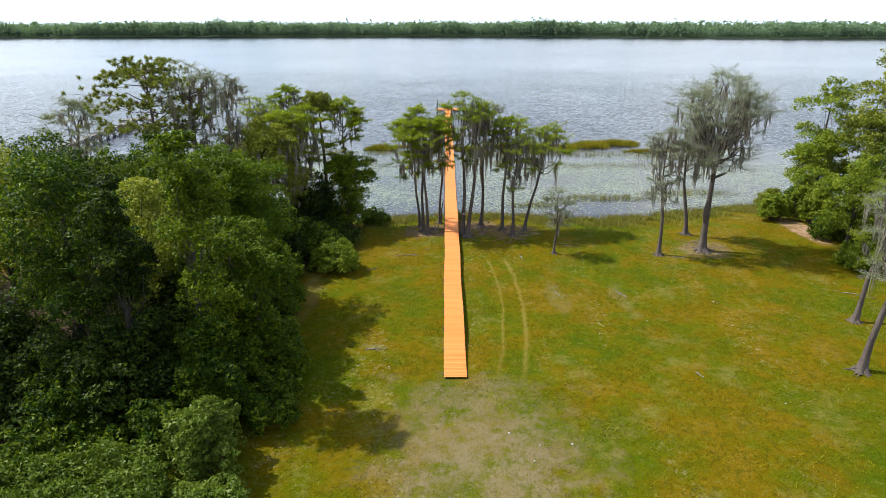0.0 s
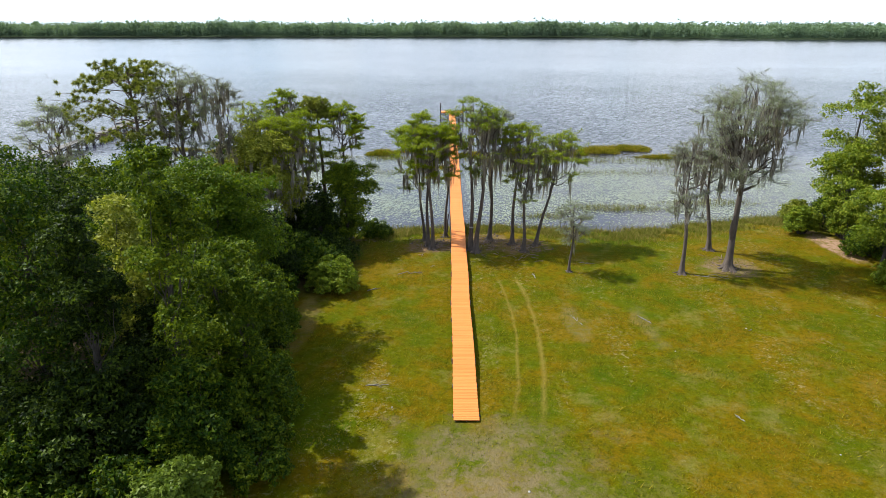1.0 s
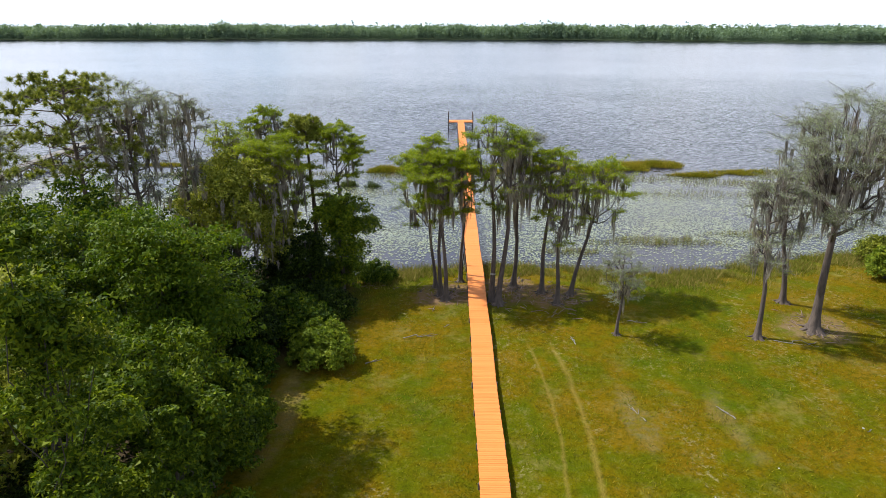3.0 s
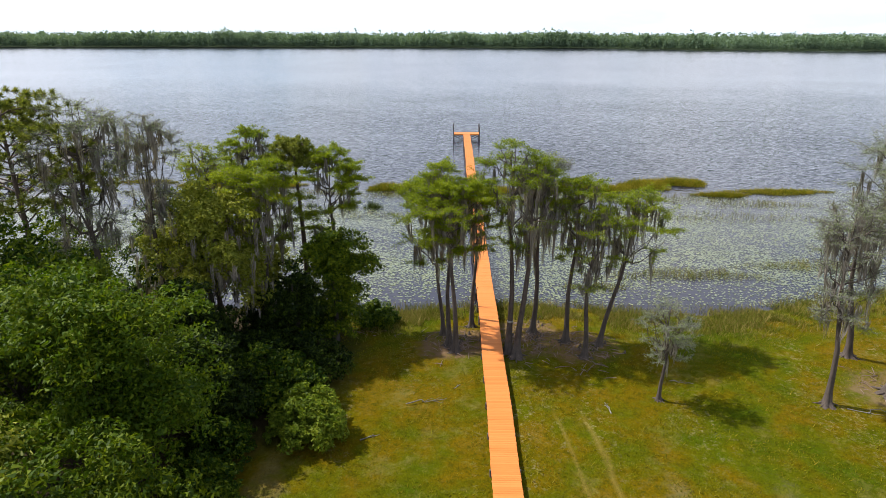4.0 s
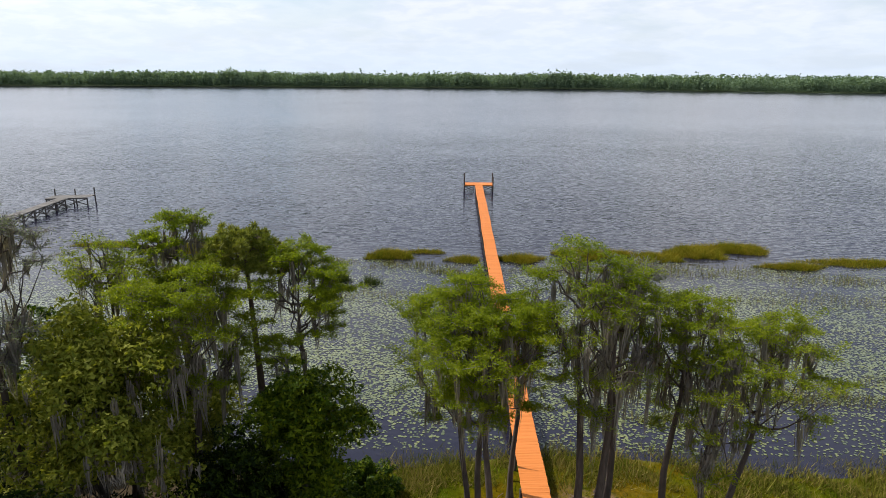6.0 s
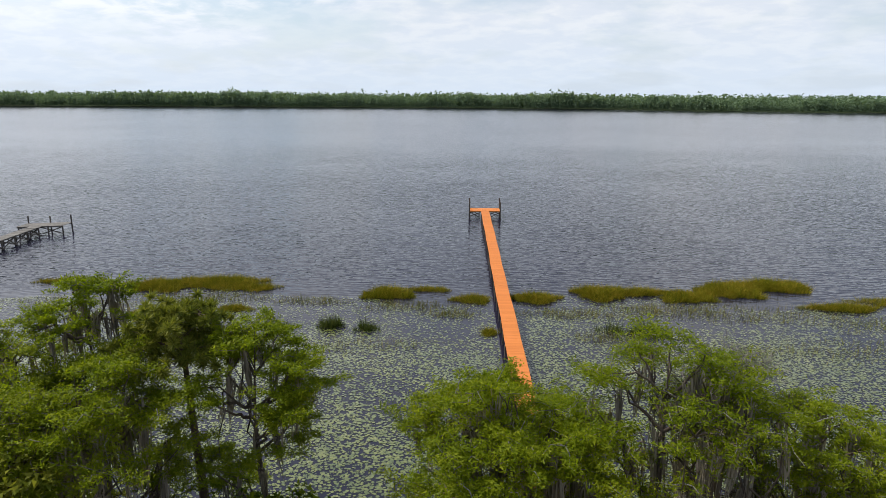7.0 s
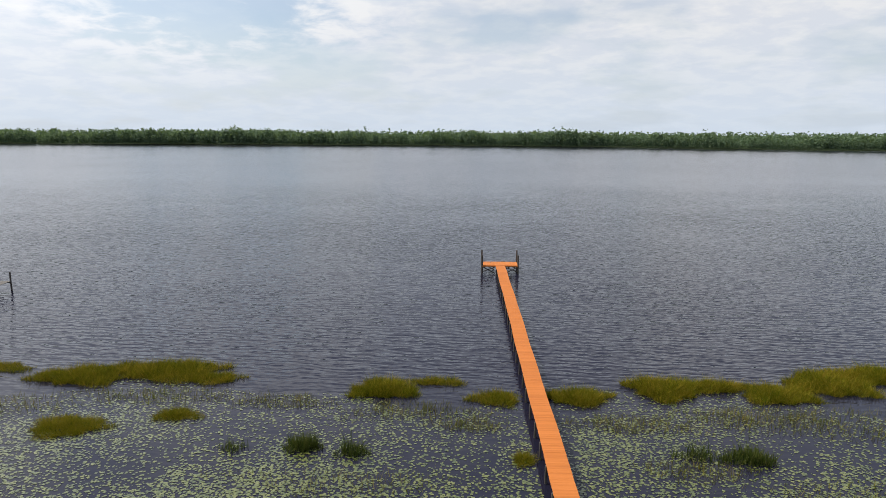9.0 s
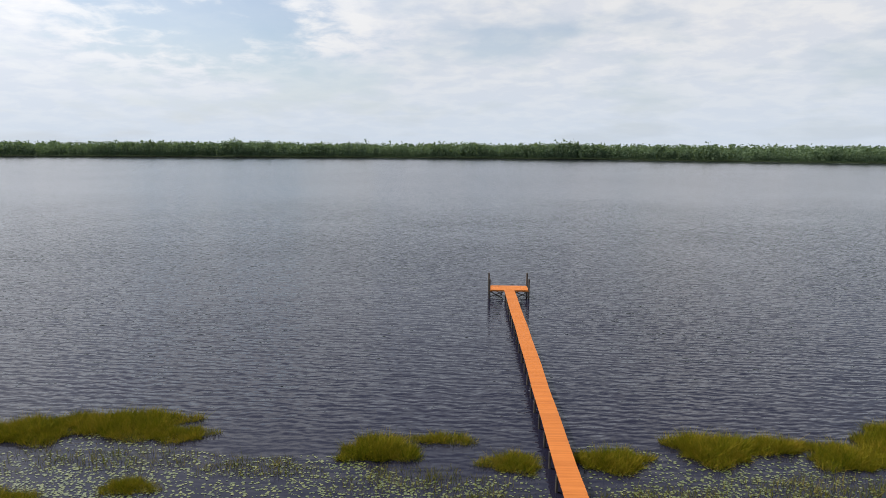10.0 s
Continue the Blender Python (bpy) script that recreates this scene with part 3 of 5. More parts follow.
def box_mesh(name, sx, sy, sz, material, bevel=0.006):
    bm = bmesh.new()
    box(bm, -sx / 2, sx / 2, -sy / 2, sy / 2, -sz / 2, sz / 2, bevel)
    return done(name, bm, material)


def post_mesh(name, radius, length, material):
    """A round pile, its top at 0, chamfered and a little crooked."""
    z = np.array([0.0, -0.02, -length * 0.3, -length * 0.6, -length])
    p = np.stack([0.012 * np.sin(z * 2), 0.012 * np.cos(z * 1.7), z], -1)[::-1]
    v, f = tube(p, np.array([0.8, 1, 1, 1.03, 1.06])[::-1] * radius, 10)
    v2 = np.vstack([v, [[*p[-1]]]])
    me = bpy.data.meshes.new(name)
    top = len(v) - 10
    me.from_pydata([tuple(c) for c in v2], [], [tuple(map(int, q)) for q in f] + [(top + i, top + (i + 1) % 10, len(v)) for i in range(10)])
    me.materials.append(material)
    return me


def beam_mesh(name, a, b, w, h, material):
    """A square timber from a to b."""
    a, b = Vector(a), Vector(b)
    bm = bmesh.new()
    L = (b - a).length
    box(bm, -w / 2, w / 2, -L / 2, L / 2, -h / 2, h / 2, 0.008)
    q = (b - a).to_track_quat("Y", "Z")
    bmesh.ops.transform(bm, matrix=Matrix.Translation((a + b) / 2) @ q.to_matrix().to_4x4(), verts=bm.verts)
    return done(name, bm, material)


DECK = 1.18
DOCK_START, DOCK_END, HALF = 40.5, 155.9, 0.66


def sway(y):
    """How far the walkway strays from its straight line, bay by bay."""
    return 0.02 * math.sin(y * 0.55) + 0.02 * math.sin(y * 0.19 + 1) + 0.02


def deck_z(y):
    """The deck's height: a low step at the lawn, rising to its level over the water."""
    return float(np.interp(y, [40.5, 41.5, 47.0, 60.0], [LAWN_Z + 0.14, LAWN_Z + 0.20, DECK - 0.06, DECK]))


def dock():
    root = thing_at("dock", 0, DOCK_START, LAWN_Z, "long orange painted wooden dock running from the lawn into the lake", "dock")
    root.location = (0, 0, 0)
    board = box_mesh("board", 2 * HALF, 0.1385, 0.038, PAINT, 0.005)
    pitch = 0.1415
    n = int((DOCK_END - DOCK_START) / pitch)
    r = random.Random(3)
    rest = bmesh.new()
    for i in range(n):
        y = DOCK_START + (i + 0.5) * pitch
        x, z, a = sway(y) + r.uniform(-0.012, 0.012), deck_z(y) - 0.019 + r.uniform(-0.003, 0.003), r.uniform(-0.004, 0.004)
        if i < 300:
            ob = part("board", board, root)
            ob.location, ob.rotation_euler = (x, y, z), (0, 0, a)
        else:
            box(rest, x - HALF, x + HALF, y - 0.0692, y + 0.0692, z - 0.019, z + 0.019)
    ob = part("decking", done("decking", rest, PAINT), root)
    tagged(ob, kind="stuff")
    for x in (-0.56, 0.0, 0.56):
        k = 16
        cuts = np.linspace(DOCK_START + 0.05, DOCK_END, k + 1)
        for a, b in zip(cuts[:-1], cuts[1:]):
            part("stringer", beam_mesh("stringer", (x + sway(a), a, deck_z(a) - 0.16), (x + sway(b), b, deck_z(b) - 0.16), 0.045, 0.235, POST), root)
    pile = post_mesh("post", 0.085, 3.4, POST)
    y, odd = DOCK_START + 0.5, 0
    while y < DOCK_END - 1:
        for s in (-1, 1):
            ob = part("post", pile, root)
            ob.location, ob.rotation_euler = (sway(y) + s * (HALF - 0.02), y, deck_z(y) - 0.06), (r.uniform(-0.02, 0.02), r.uniform(-0.02, 0.02), r.uniform(0, 6))
        part("crossbeam", beam_mesh("crossbeam", (sway(y) - HALF - 0.04, y + 0.11, deck_z(y) - 0.30), (sway(y) + HALF + 0.04, y + 0.11, deck_z(y) - 0.30), 0.045, 0.14, POST), root)
        y += 2.75
    # the head of the dock
    hy0, hy1, hx = DOCK_END + 0.02, 158.5, 2.5
    hb = box_mesh("head_board", 0.134, hy1 - hy0, 0.038, PAINT, 0.005)
    m = int(2 * hx / pitch)
    for i in range(m):
        ob = part("head_board", hb, root)
        ob.location = (-hx + (i + 0.5) * 2 * hx / m, (hy0 + hy1) / 2 + r.uniform(-0.01, 0.01), DECK - 0.015)
    part("fascia", beam_mesh("fascia", (-hx, hy0 - 0.03, DECK - 0.11), (hx, hy0 - 0.03, DECK - 0.11), 0.045, 0.19, PAINT), root, "orange painted edge board")
    for yy in (hy0 + 0.25, (hy0 + hy1) / 2, hy1 - 0.2):
        part("joist", beam_mesh("joist", (-hx, yy, DECK - 0.14), (hx, yy, DECK - 0.14), 0.045, 0.19, POST), root)
    for s in (-1, 1):
        for yy, top in ((hy0 + 0.06, 1.45), (hy1 - 0.1, 1.75)):
            ob = part("mooring_post", post_mesh("mooring_post", 0.115, 4.6, POST), root, "tall dark mooring post")
            ob.location = (s * (hx + 0.02), yy, DECK + top)
        for yy in (hy0 + 0.02, hy1 - 0.1):
            part("brace", beam_mesh("brace", (s * hx, yy, DECK - 0.2), (s * 0.75, yy, 0.02), 0.05, 0.12, POST), root)
            part("brace", beam_mesh("brace", (s * hx, yy + 0.06, 0.25), (s * 0.75, yy + 0.06, DECK - 0.3), 0.05, 0.12, POST), root)


dock()


def old_dock():
    """The neighbour's weathered dock with a wider head."""
    root = thing_at("old_dock", 0, 0, 0, "weathered grey wooden dock on crossed piles in the lake", "dock")
    end, way = Vector((-61.1, 143.0, 0)), Vector((0.06, -0.998, 0)).normalized()
    side = Vector((-0.975, -0.22, 0)).normalized()
    zt, mid = 1.25, 3.5
    r = random.Random(5)
    plank, wide = box_mesh("plank", 1.6, 0.22, 0.045, GREY_WOOD), box_mesh("head_plank", 6.0, 0.2, 0.045, GREY_WOOD)
    for i in range(12):
        c = end + side * (3.0 + r.uniform(-0.06, 0.06)) + way * (0.1 + i * 0.215)
        ob = part("head_plank", wide, root)
        ob.location, ob.rotation_euler = (c.x, c.y, zt + r.uniform(-0.012, 0.012)), (0, 0, 0.222 + r.uniform(-0.006, 0.006))
    start = end + side * mid + way * 2.75
    for i in range(250):
        if r.random() < 0.03:
            continue
        c = start + way * (i * 0.24)
        ob = part("plank", plank, root)
        ob.location, ob.rotation_euler = (c.x + r.uniform(-0.04, 0.04), c.y, zt + r.uniform(-0.015, 0.015)), (r.uniform(-0.01, 0.01), 0, 0.06 + r.uniform(-0.02, 0.02))
    pile = post_mesh("pile", 0.1, 4.2, POST)
    across = Vector((1, 0.06, 0)).normalized()

    def crossed(a, b):
        part("brace", beam_mesh("brace", (a.x, a.y, 0.1), (b.x, b.y, zt - 0.15), 0.06, 0.14, POST), root)
        part("brace", beam_mesh("brace", (b.x, b.y + 0.07, 0.1), (a.x, a.y + 0.07, zt - 0.15), 0.06, 0.14, POST), root)

    spots = [(end + side * s, top) for s, top in ((0.1, 1.15), (2.9, 1.0), (5.8, 1.1))]
    spots += [(end + side * s + way * 2.5, -0.03) for s in (0.1, 2.0, 5.8)]
    for s0, s1 in ((0.1, 2.9), (2.9, 5.8)):
        crossed(end + side * s0 + way * 2.5, end + side * s1 + way * 2.5)
    for i in range(22):
        c = start + way * (0.6 + i * 2.7)
        a, b = c - across * 0.78, c + across * 0.78
        spots += [(a, -0.03), (b, -0.03)]
        crossed(a, b)
        if i < 21:
            crossed(b, b + way * 2.7)
    for c, top in spots:
        ob = part("pile", pile, root)
        ob.location = (c.x, c.y, zt + top)
    for k in (-0.6, 0.6):
        a, b = start + across * k - way * 0.1, start + across * k + way * 59.8
        part("stringer", beam_mesh("stringer", (a.x, a.y, zt - 0.12), (b.x, b.y, zt - 0.12), 0.06, 0.18, GREY_WOOD), root)
    for d in (0.1, 2.5):
        a, b = end + way * d, end + way * d + side * 6.0
        part("stringer", beam_mesh("stringer", (a.x, a.y, zt - 0.12), (b.x, b.y, zt - 0.12), 0.06, 0.18, GREY_WOOD), root)


old_dock()

# ---------------------------------------------------------------- trees


def broadleaf(x, y, top, radius, leaf, count, size, seed, label, low=0.25, lean=(0, 0), name="broadleaf_tree", moss=0, group="trees of the wood", cone=False):
    """A broad-crowned tree: trunk, limbs, boughs of leaves. low: where the crown begins, as a share of the height."""
    r = np.random.default_rng(seed)
    z0 = float(ground_height(np.array(x), np.array(y))) - 0.05
    root = thing_at(name, x, y, z0, label, "tree", group)
    H = top - z0
    lx, ly = lean
    s = np.linspace(0, 1, 7)
    path = np.stack([lx * s ** 1.4 + 0.12 * np.sin(s * 5 + seed), ly * s ** 1.4 + 0.12 * np.cos(s * 4 + seed), H * 0.8 * s], -1)
    r0 = 0.011 * H + 0.05
    wood = [tube(path, r0 * np.array([1.75, 1.1, 0.95, 0.8, 0.6, 0.42, 0.2]), 9, 0.22)]
    mid_z, half_z = H * (low + 1) / 2, H * (1 - low) / 2
    crown, hang = [], []
    n = int(20 + radius * 5.0)
    for i in range(n):
        u = unit(r.normal(size=3))
        u[2] = u[2] if u[2] > -0.92 else -u[2]
        k = r.uniform(0.5, 0.86) if i % 4 else r.uniform(0.1, 0.5)
        c = np.array([lx * 0.8 + u[0] * radius * k, ly * 0.8 + u[1] * radius * k, mid_z + u[2] * half_z * k])
        pr = radius * r.uniform(0.26, 0.42)
        prz = min(pr * r.uniform(0.6, 0.9), half_z * 0.6)
        if cone:  # draped by vines: wide at the ground, pointed at the top
            h = r.uniform(0.03, 0.97) ** 1.15
            a, w = r.uniform(0, 6.283), radius * (1 - h) ** 0.62
            pr = radius * r.uniform(0.15, 0.28) * (1.15 - 0.5 * h)
            prz = pr * r.uniform(0.8, 1.3)
            k = r.uniform(0.3, 0.86) if i % 3 else r.uniform(0.02, 0.3)
            c = np.array([lx * h + math.cos(a) * w * k, ly * h + math.sin(a) * w * k, H * h])
        c[2] = min(c[2], H - prz * 0.95)
        crown.append(puff_leaves(c, (pr, pr, prz), count // n, size * 0.94, r, 26))
        foot = path[min(6, max(1, int(6 * (c[2] / H) * 0.75)))]
        if not cone or c[2] > H * 0.5:
            wood.append(limb(foot, c, r0 * 0.12, 0.012, r, -0.05))
        for q in range(moss):
            p = c + np.array([*(r.normal(size=2) * pr * 0.6), -prz * 0.6])
            hang.append(p)
    # a topmost bough fixes the height
    tr = radius * (0.16 if cone else 0.35)
    crown.append(puff_leaves((lx, ly, H - tr), (tr, tr, tr), count // n, size, r, 14))
    part("trunk", mesh_of("trunk", *joined(wood), OAK_BARK, True), root)
    part("crown", mesh_of("crown", *joined(crown), leaf), root)
    if hang:
        part("moss", mesh_of("moss", *moss_strands(np.array(hang), 14, 1.6, r), MOSS), root, "grey hanging moss")["kind"] = "stuff"
    return root


def moss_strands(points, each, length, r):
    """Ragged strands of hanging moss below each point."""
    p = np.repeat(points, each, axis=0)
    n, m = len(p), len(points)
    off = r.normal(size=(n, 3)) * np.array([0.085, 0.085, 0.14]) * np.repeat(r.uniform(0.5, 1.3, m), each)[:, None]
    clump = np.repeat(r.uniform(0.15, 1.0, m) ** 1.3, each)
    L = length * 1.25 * clump * r.uniform(0.25, 1.0, n) + 0.15
    w = r.uniform(0.010, 0.032, n)
    a = r.uniform(0, np.pi, n)
    side = np.stack([np.cos(a), np.sin(a), 0 * a], -1)
    sway = np.repeat(r.normal(size=(m, 3)), each, axis=0) * np.array([0.07, 0.07, 0]) * L[:, None]
    v = np.empty((n, 8, 3))
    for k, (s, ww) in enumerate(((0, 0.7), (0.3, 1.0), (0.65, 0.6), (1.0, 0.08))):
        kink = r.normal(size=(n, 3)) * np.array([0.03, 0.03, 0.0]) * (s > 0)
        c = p + off * (1 - 0.55 * s) + kink + sway * s - np.array([0, 0, 1]) * (L * s)[:, None]
        v[:, 2 * k], v[:, 2 * k + 1] = c - side * (w * ww)[:, None], c + side * (w * ww)[:, None]
    base = np.arange(n)[:, None] * 8
    f = np.concatenate([base + np.array([0, 1, 3, 2]), base + np.array([2, 3, 5, 4]), base + np.array([4, 5, 7, 6])])
    return v.reshape(-1, 3), f


def cypress(x, y, top, seed, label, crown_r=2.2, lean=(0, 0), begin=0.5, leaf_count=6000, leaf=None, moss=90, moss_len=1.5, girth=1.0, boughs=16, flat=0.6, size=0.2, group="cypresses by the water", twigs=3, fork=0.0, band=0.0):
    """A bald cypress: fluted foot, bare trunk, spreading top with sparse sprays and hanging moss."""
    leaf = leaf or LEAF_CYPRESS
    bare = leaf is LEAF_SILVER
    r = np.random.default_rng(seed)
    z0 = float(ground_height(np.array(x), np.array(y))) - 0.06
    root = thing_at("cypress_tree", x, y, z0, label, "tree", group)
    H = top - z0
    lx, ly = lean
    s = np.array([0, 0.012, 0.035, 0.08, 0.16, 0.3, 0.45, 0.6, 0.75, 0.88, 0.97])
    wob = (0.12 if fork else 0.46) * np.sin(s * 8 + seed) * s * (1.1 - s)
    path = np.stack([lx * s + wob, ly * s + 0.4 * np.cos(s * 8 + seed * 2) * s * (1.1 - s), H * s], -1)
    r0 = (0.0085 * H + 0.035) * girth
    taper = np.array([3.4, 2.4, 1.7, 1.3, 1.12, 1.0, 0.84, 0.58, 0.34, 0.17, 0.05])
    if fork:  # the stem breaks up into limbs here
        taper = np.where(s > fork, taper * 0.35, taper)
    wood = [tube(path, r0 * taper, 15, 0.34)]
    if fork:  # a burl on the bole
        z = np.linspace(0.17, 0.30, 6)
        wood.append(tube(np.stack([-0.22 + 0 * z, -0.2 + 0 * z, z * H], -1), r0 * np.array([0.25, 0.8, 1.05, 1.0, 0.7, 0.2]), 9, 0.2))
    for i in range(9):  # roots that run out from the foot
        a = i * 0.7 + r.uniform(-0.3, 0.3)
        L = r0 * r.uniform(4.0, 7.5)
        q = np.linspace(0, 1, 5)[:, None]
        p = np.array([0, 0, r0 * 1.6]) * (1 - q) ** 2 + np.array([math.cos(a), math.sin(a), 0]) * L * q + np.array([0, 0, -0.10]) * q + np.array([0, 0, 0.09])
        wood.append(tube(p, r0 * np.array([0.75, 0.5, 0.34, 0.2, 0.06]), 6))

    def stem_at(z):
        return np.array([np.interp(z / H, s, path[:, 0]), np.interp(z / H, s, path[:, 1]), z])

    # the tips of the boughs: an umbrella on top and looser sprays below it
    drop = crown_r * (0.30 + 0.9 * (1 - flat))
    tips = []
    n_top, n_low = int(boughs * 1.25), int(boughs * (1.05 if bare else 0.62))
    for i in range(n_top + n_low):
        a = i * 2.39996 + r.uniform(-0.9, 0.9)
        if i < n_top:
            rho = math.sqrt(r.uniform(0.0, 1.0)) * r.uniform(0.8, 1.12)
            z = H - drop * rho ** 2 - abs(r.normal(0, 0.55)) * (0.5 + 0.25 * crown_r)
        else:
            g = r.uniform(0.05, 0.7)
            rho = r.uniform(0.4, 0.7) + 0.35 * g
            z = min(H * (begin + (1 - begin) * g), H - drop * rho ** 2 - 0.4)
        z = max(z, H * begin)
        tips.append((a % 6.2832, rho, stem_at(z) + np.array([math.cos(a) * rho, math.sin(a) * rho, 0]) * crown_r))
    crown, hang, twig, arms = [], [], [], []
    mains = max(5, boughs // 3)
    for k in range(mains):
        mid_a = (k + 0.5) * 6.2832 / mains
        own = [t for t in tips if t[1] > 0.28 and abs(t[0] - mid_a) <= 3.1416 / mains]
        own.sort(key=lambda t: t[2][2])
        half = (len(own) + 1) // 2
        for group_of in (own[:half], own[half:]):
            if not group_of:
                continue
            mean = sum(t[2] for t in group_of) / len(group_of)
            reach = np.linalg.norm((mean - stem_at(mean[2]))[:2])
            zf = np.clip(mean[2] - reach * r.uniform(0.7, 1.25), H * begin * 0.85, H * (fork or 0.86))
            foot = stem_at(zf)
            end = foot + (mean - foot) * 0.82
            bow = foot + (end - foot) * np.array([0.62, 0.62, 0.32]) + r.normal(size=3) * 0.12 * reach
            q = np.linspace(0, 1, 7)[:, None]
            line = foot * (1 - q) ** 2 + 2 * bow * q * (1 - q) + end * q ** 2 + r.normal(size=(7, 3)) * 0.05 * reach * np.sin(q * np.pi)
            wood.append(tube(line, r0 * np.linspace(0.62 if fork else 0.42, 0.12, 7), 6))
            arms.append(line)
            for t in group_of:
                j = r.integers(2, 7)
                wood.append(limb(line[j], t[2], r0 * 0.15 + 0.012, 0.012, r, -0.04, 0.2, 5, 4))
                arms.append(np.linspace(line[j], t[2], 5))
    for t in tips:
        if t[1] <= 0.28:
            foot = stem_at(max(t[2][2] - crown_r * 0.5, H * begin))
            wood.append(limb(foot, t[2], r0 * 0.2, 0.012, r, 0, 0.15, 5, 4))
            arms.append(np.linspace(foot, t[2], 5))
    shoots = max(4, twigs - 2) if bare else 5
    each = max(6, int((1.15 if bare else 1.2) * leaf_count) // (len(tips) * shoots))
    Lt = crown_r * 0.22 + 0.22
    for t in tips:
        for k in range(shoots):
            a = k * 6.2832 / shoots + r.uniform(-0.5, 0.5)
            d = np.array([math.cos(a), math.sin(a), r.uniform(-0.35, 0.6)]) * Lt * r.uniform(0.35, 1.3)
            root_p = t[2] - np.array([0, 0, 0.05])
            twig.append(limb(root_p, root_p + d, 0.017, 0.006, r, 0, 0.22, 4, 3))
            for sub in range(3 if bare else 0):  # a web of thin bare shoots
                b0 = root_p + d * r.uniform(0.3, 0.95)
                twig.append(limb(b0, b0 + unit(d + r.normal(size=3) * 0.28 + np.array([0, 0, 0.12])) * Lt * r.uniform(0.3, 0.6), 0.011, 0.004, r, 0, 0.2, 3, 3))
            q = r.uniform(0.1, 1.12, (each, 1)) ** 0.8
            p = root_p + d * q + r.normal(size=(each, 3)) * np.array([0.17, 0.17, 0.10]) * (Lt * 0.9)
            crown.append(leaves(p, np.tile([0, 0, 1.0], (each, 1)), size * (0.56 if bare else 0.64), 0.7, 0.32, r))
    m = int(0.22 * moss)
    for k in range(m):
        line = arms[r.integers(0, len(arms))]
        j = r.integers(1, len(line))
        hang.append(line[j] + (line[j - 1] - line[j]) * r.random() + r.normal(size=3) * np.array([0.08, 0.08, 0.02]))
    part("trunk", mesh_of("trunk", *joined(wood), CYPRESS_BARK, True), root)
    if band:
        ring = np.array([stem_at(band + k) for k in (0, 0.01, 0.12, 0.13)])
        part("band", mesh_of("band", *tube(ring, r0 * np.array([1.0, 1.34, 1.34, 1.0]), 14), STONE, True), root, "white band round the stem")
    part("twig", mesh_of("twigs", *joined(twig), TWIG, True), root)["kind"] = "stuff"
    part("crown", mesh_of("crown", *joined(crown), leaf), root)
    if moss:
        part("moss", mesh_of("moss", *moss_strands(np.array(hang), 20, moss_len * 1.2, r), MOSS), root, "long grey strands of hanging moss")["kind"] = "stuff"
    return root


def pine(x, y, top, seed, label, radius=3.2, begin=0.6, pads=18, lean=(0, 0), tufts=17):
    """A long-limbed pine with needle tufts in loose pads."""
    r = np.random.default_rng(seed)
    z0 = float(ground_height(np.array(x), np.array(y))) - 0.05
    root = thing_at("pine_tree", x, y, z0, label, "tree", "trees of the wood")
    H = top - z0
    s = np.linspace(0, 1, 8)
    path = np.stack([lean[0] * s + 0.2 * np.sin(s * 4), lean[1] * s + 0.15 * np.cos(s * 5), H * 0.96 * s], -1)
    wood = [tube(path, np.linspace(0.26, 0.05, 8), 9)]
    tuft = []
    for i in range(pads):
        g = (i + r.uniform(0, 0.8)) / pads
        foot = path[-1] * (begin + (1 - begin) * g) * np.array([1, 1, 1])
        a = i * 2.4 + r.uniform(-0.6, 0.6)
        reach = radius * (1.05 - 0.6 * g ** 2.5) * r.uniform(0.6, 1.05)
        tip = foot + np.array([math.cos(a) * reach, math.sin(a) * reach, reach * r.uniform(0.05, 0.45)])
        tip[2] = min(tip[2], H - 0.3)
        wood.append(limb(foot, tip, 0.05, 0.014, r, -0.08, 0.2, 6))
        for k in range(tufts):
            c = tip + r.normal(size=3) * np.array([0.62, 0.62, 0.2]) * (0.45 + reach * 0.25)
            n = 72
            d = unit(r.normal(size=(n, 3)) + np.array([0, 0, 0.35]))
            side = unit(np.cross(d, r.normal(size=(n, 3)))) * 0.022
            L = r.uniform(0.17, 0.31, (n, 1))
            v = np.stack([c - side, c + side, c + d * L + side * 0.3, c + d * L - side * 0.3], 1)
            tuft.append((v.reshape(-1, 3), np.arange(4 * n).reshape(-1, 4)))
            if k % 3 == 0:
                wood.append(limb(tip - (tip - foot) * 0.2, c, 0.025, 0.01, r, 0, 0.2, 4, 4))
    part("trunk", mesh_of("trunk", *joined(wood), PINE_BARK, True), root)
    part("needles", mesh_of("needles", *joined(tuft), NEEDLE), root)
    return root


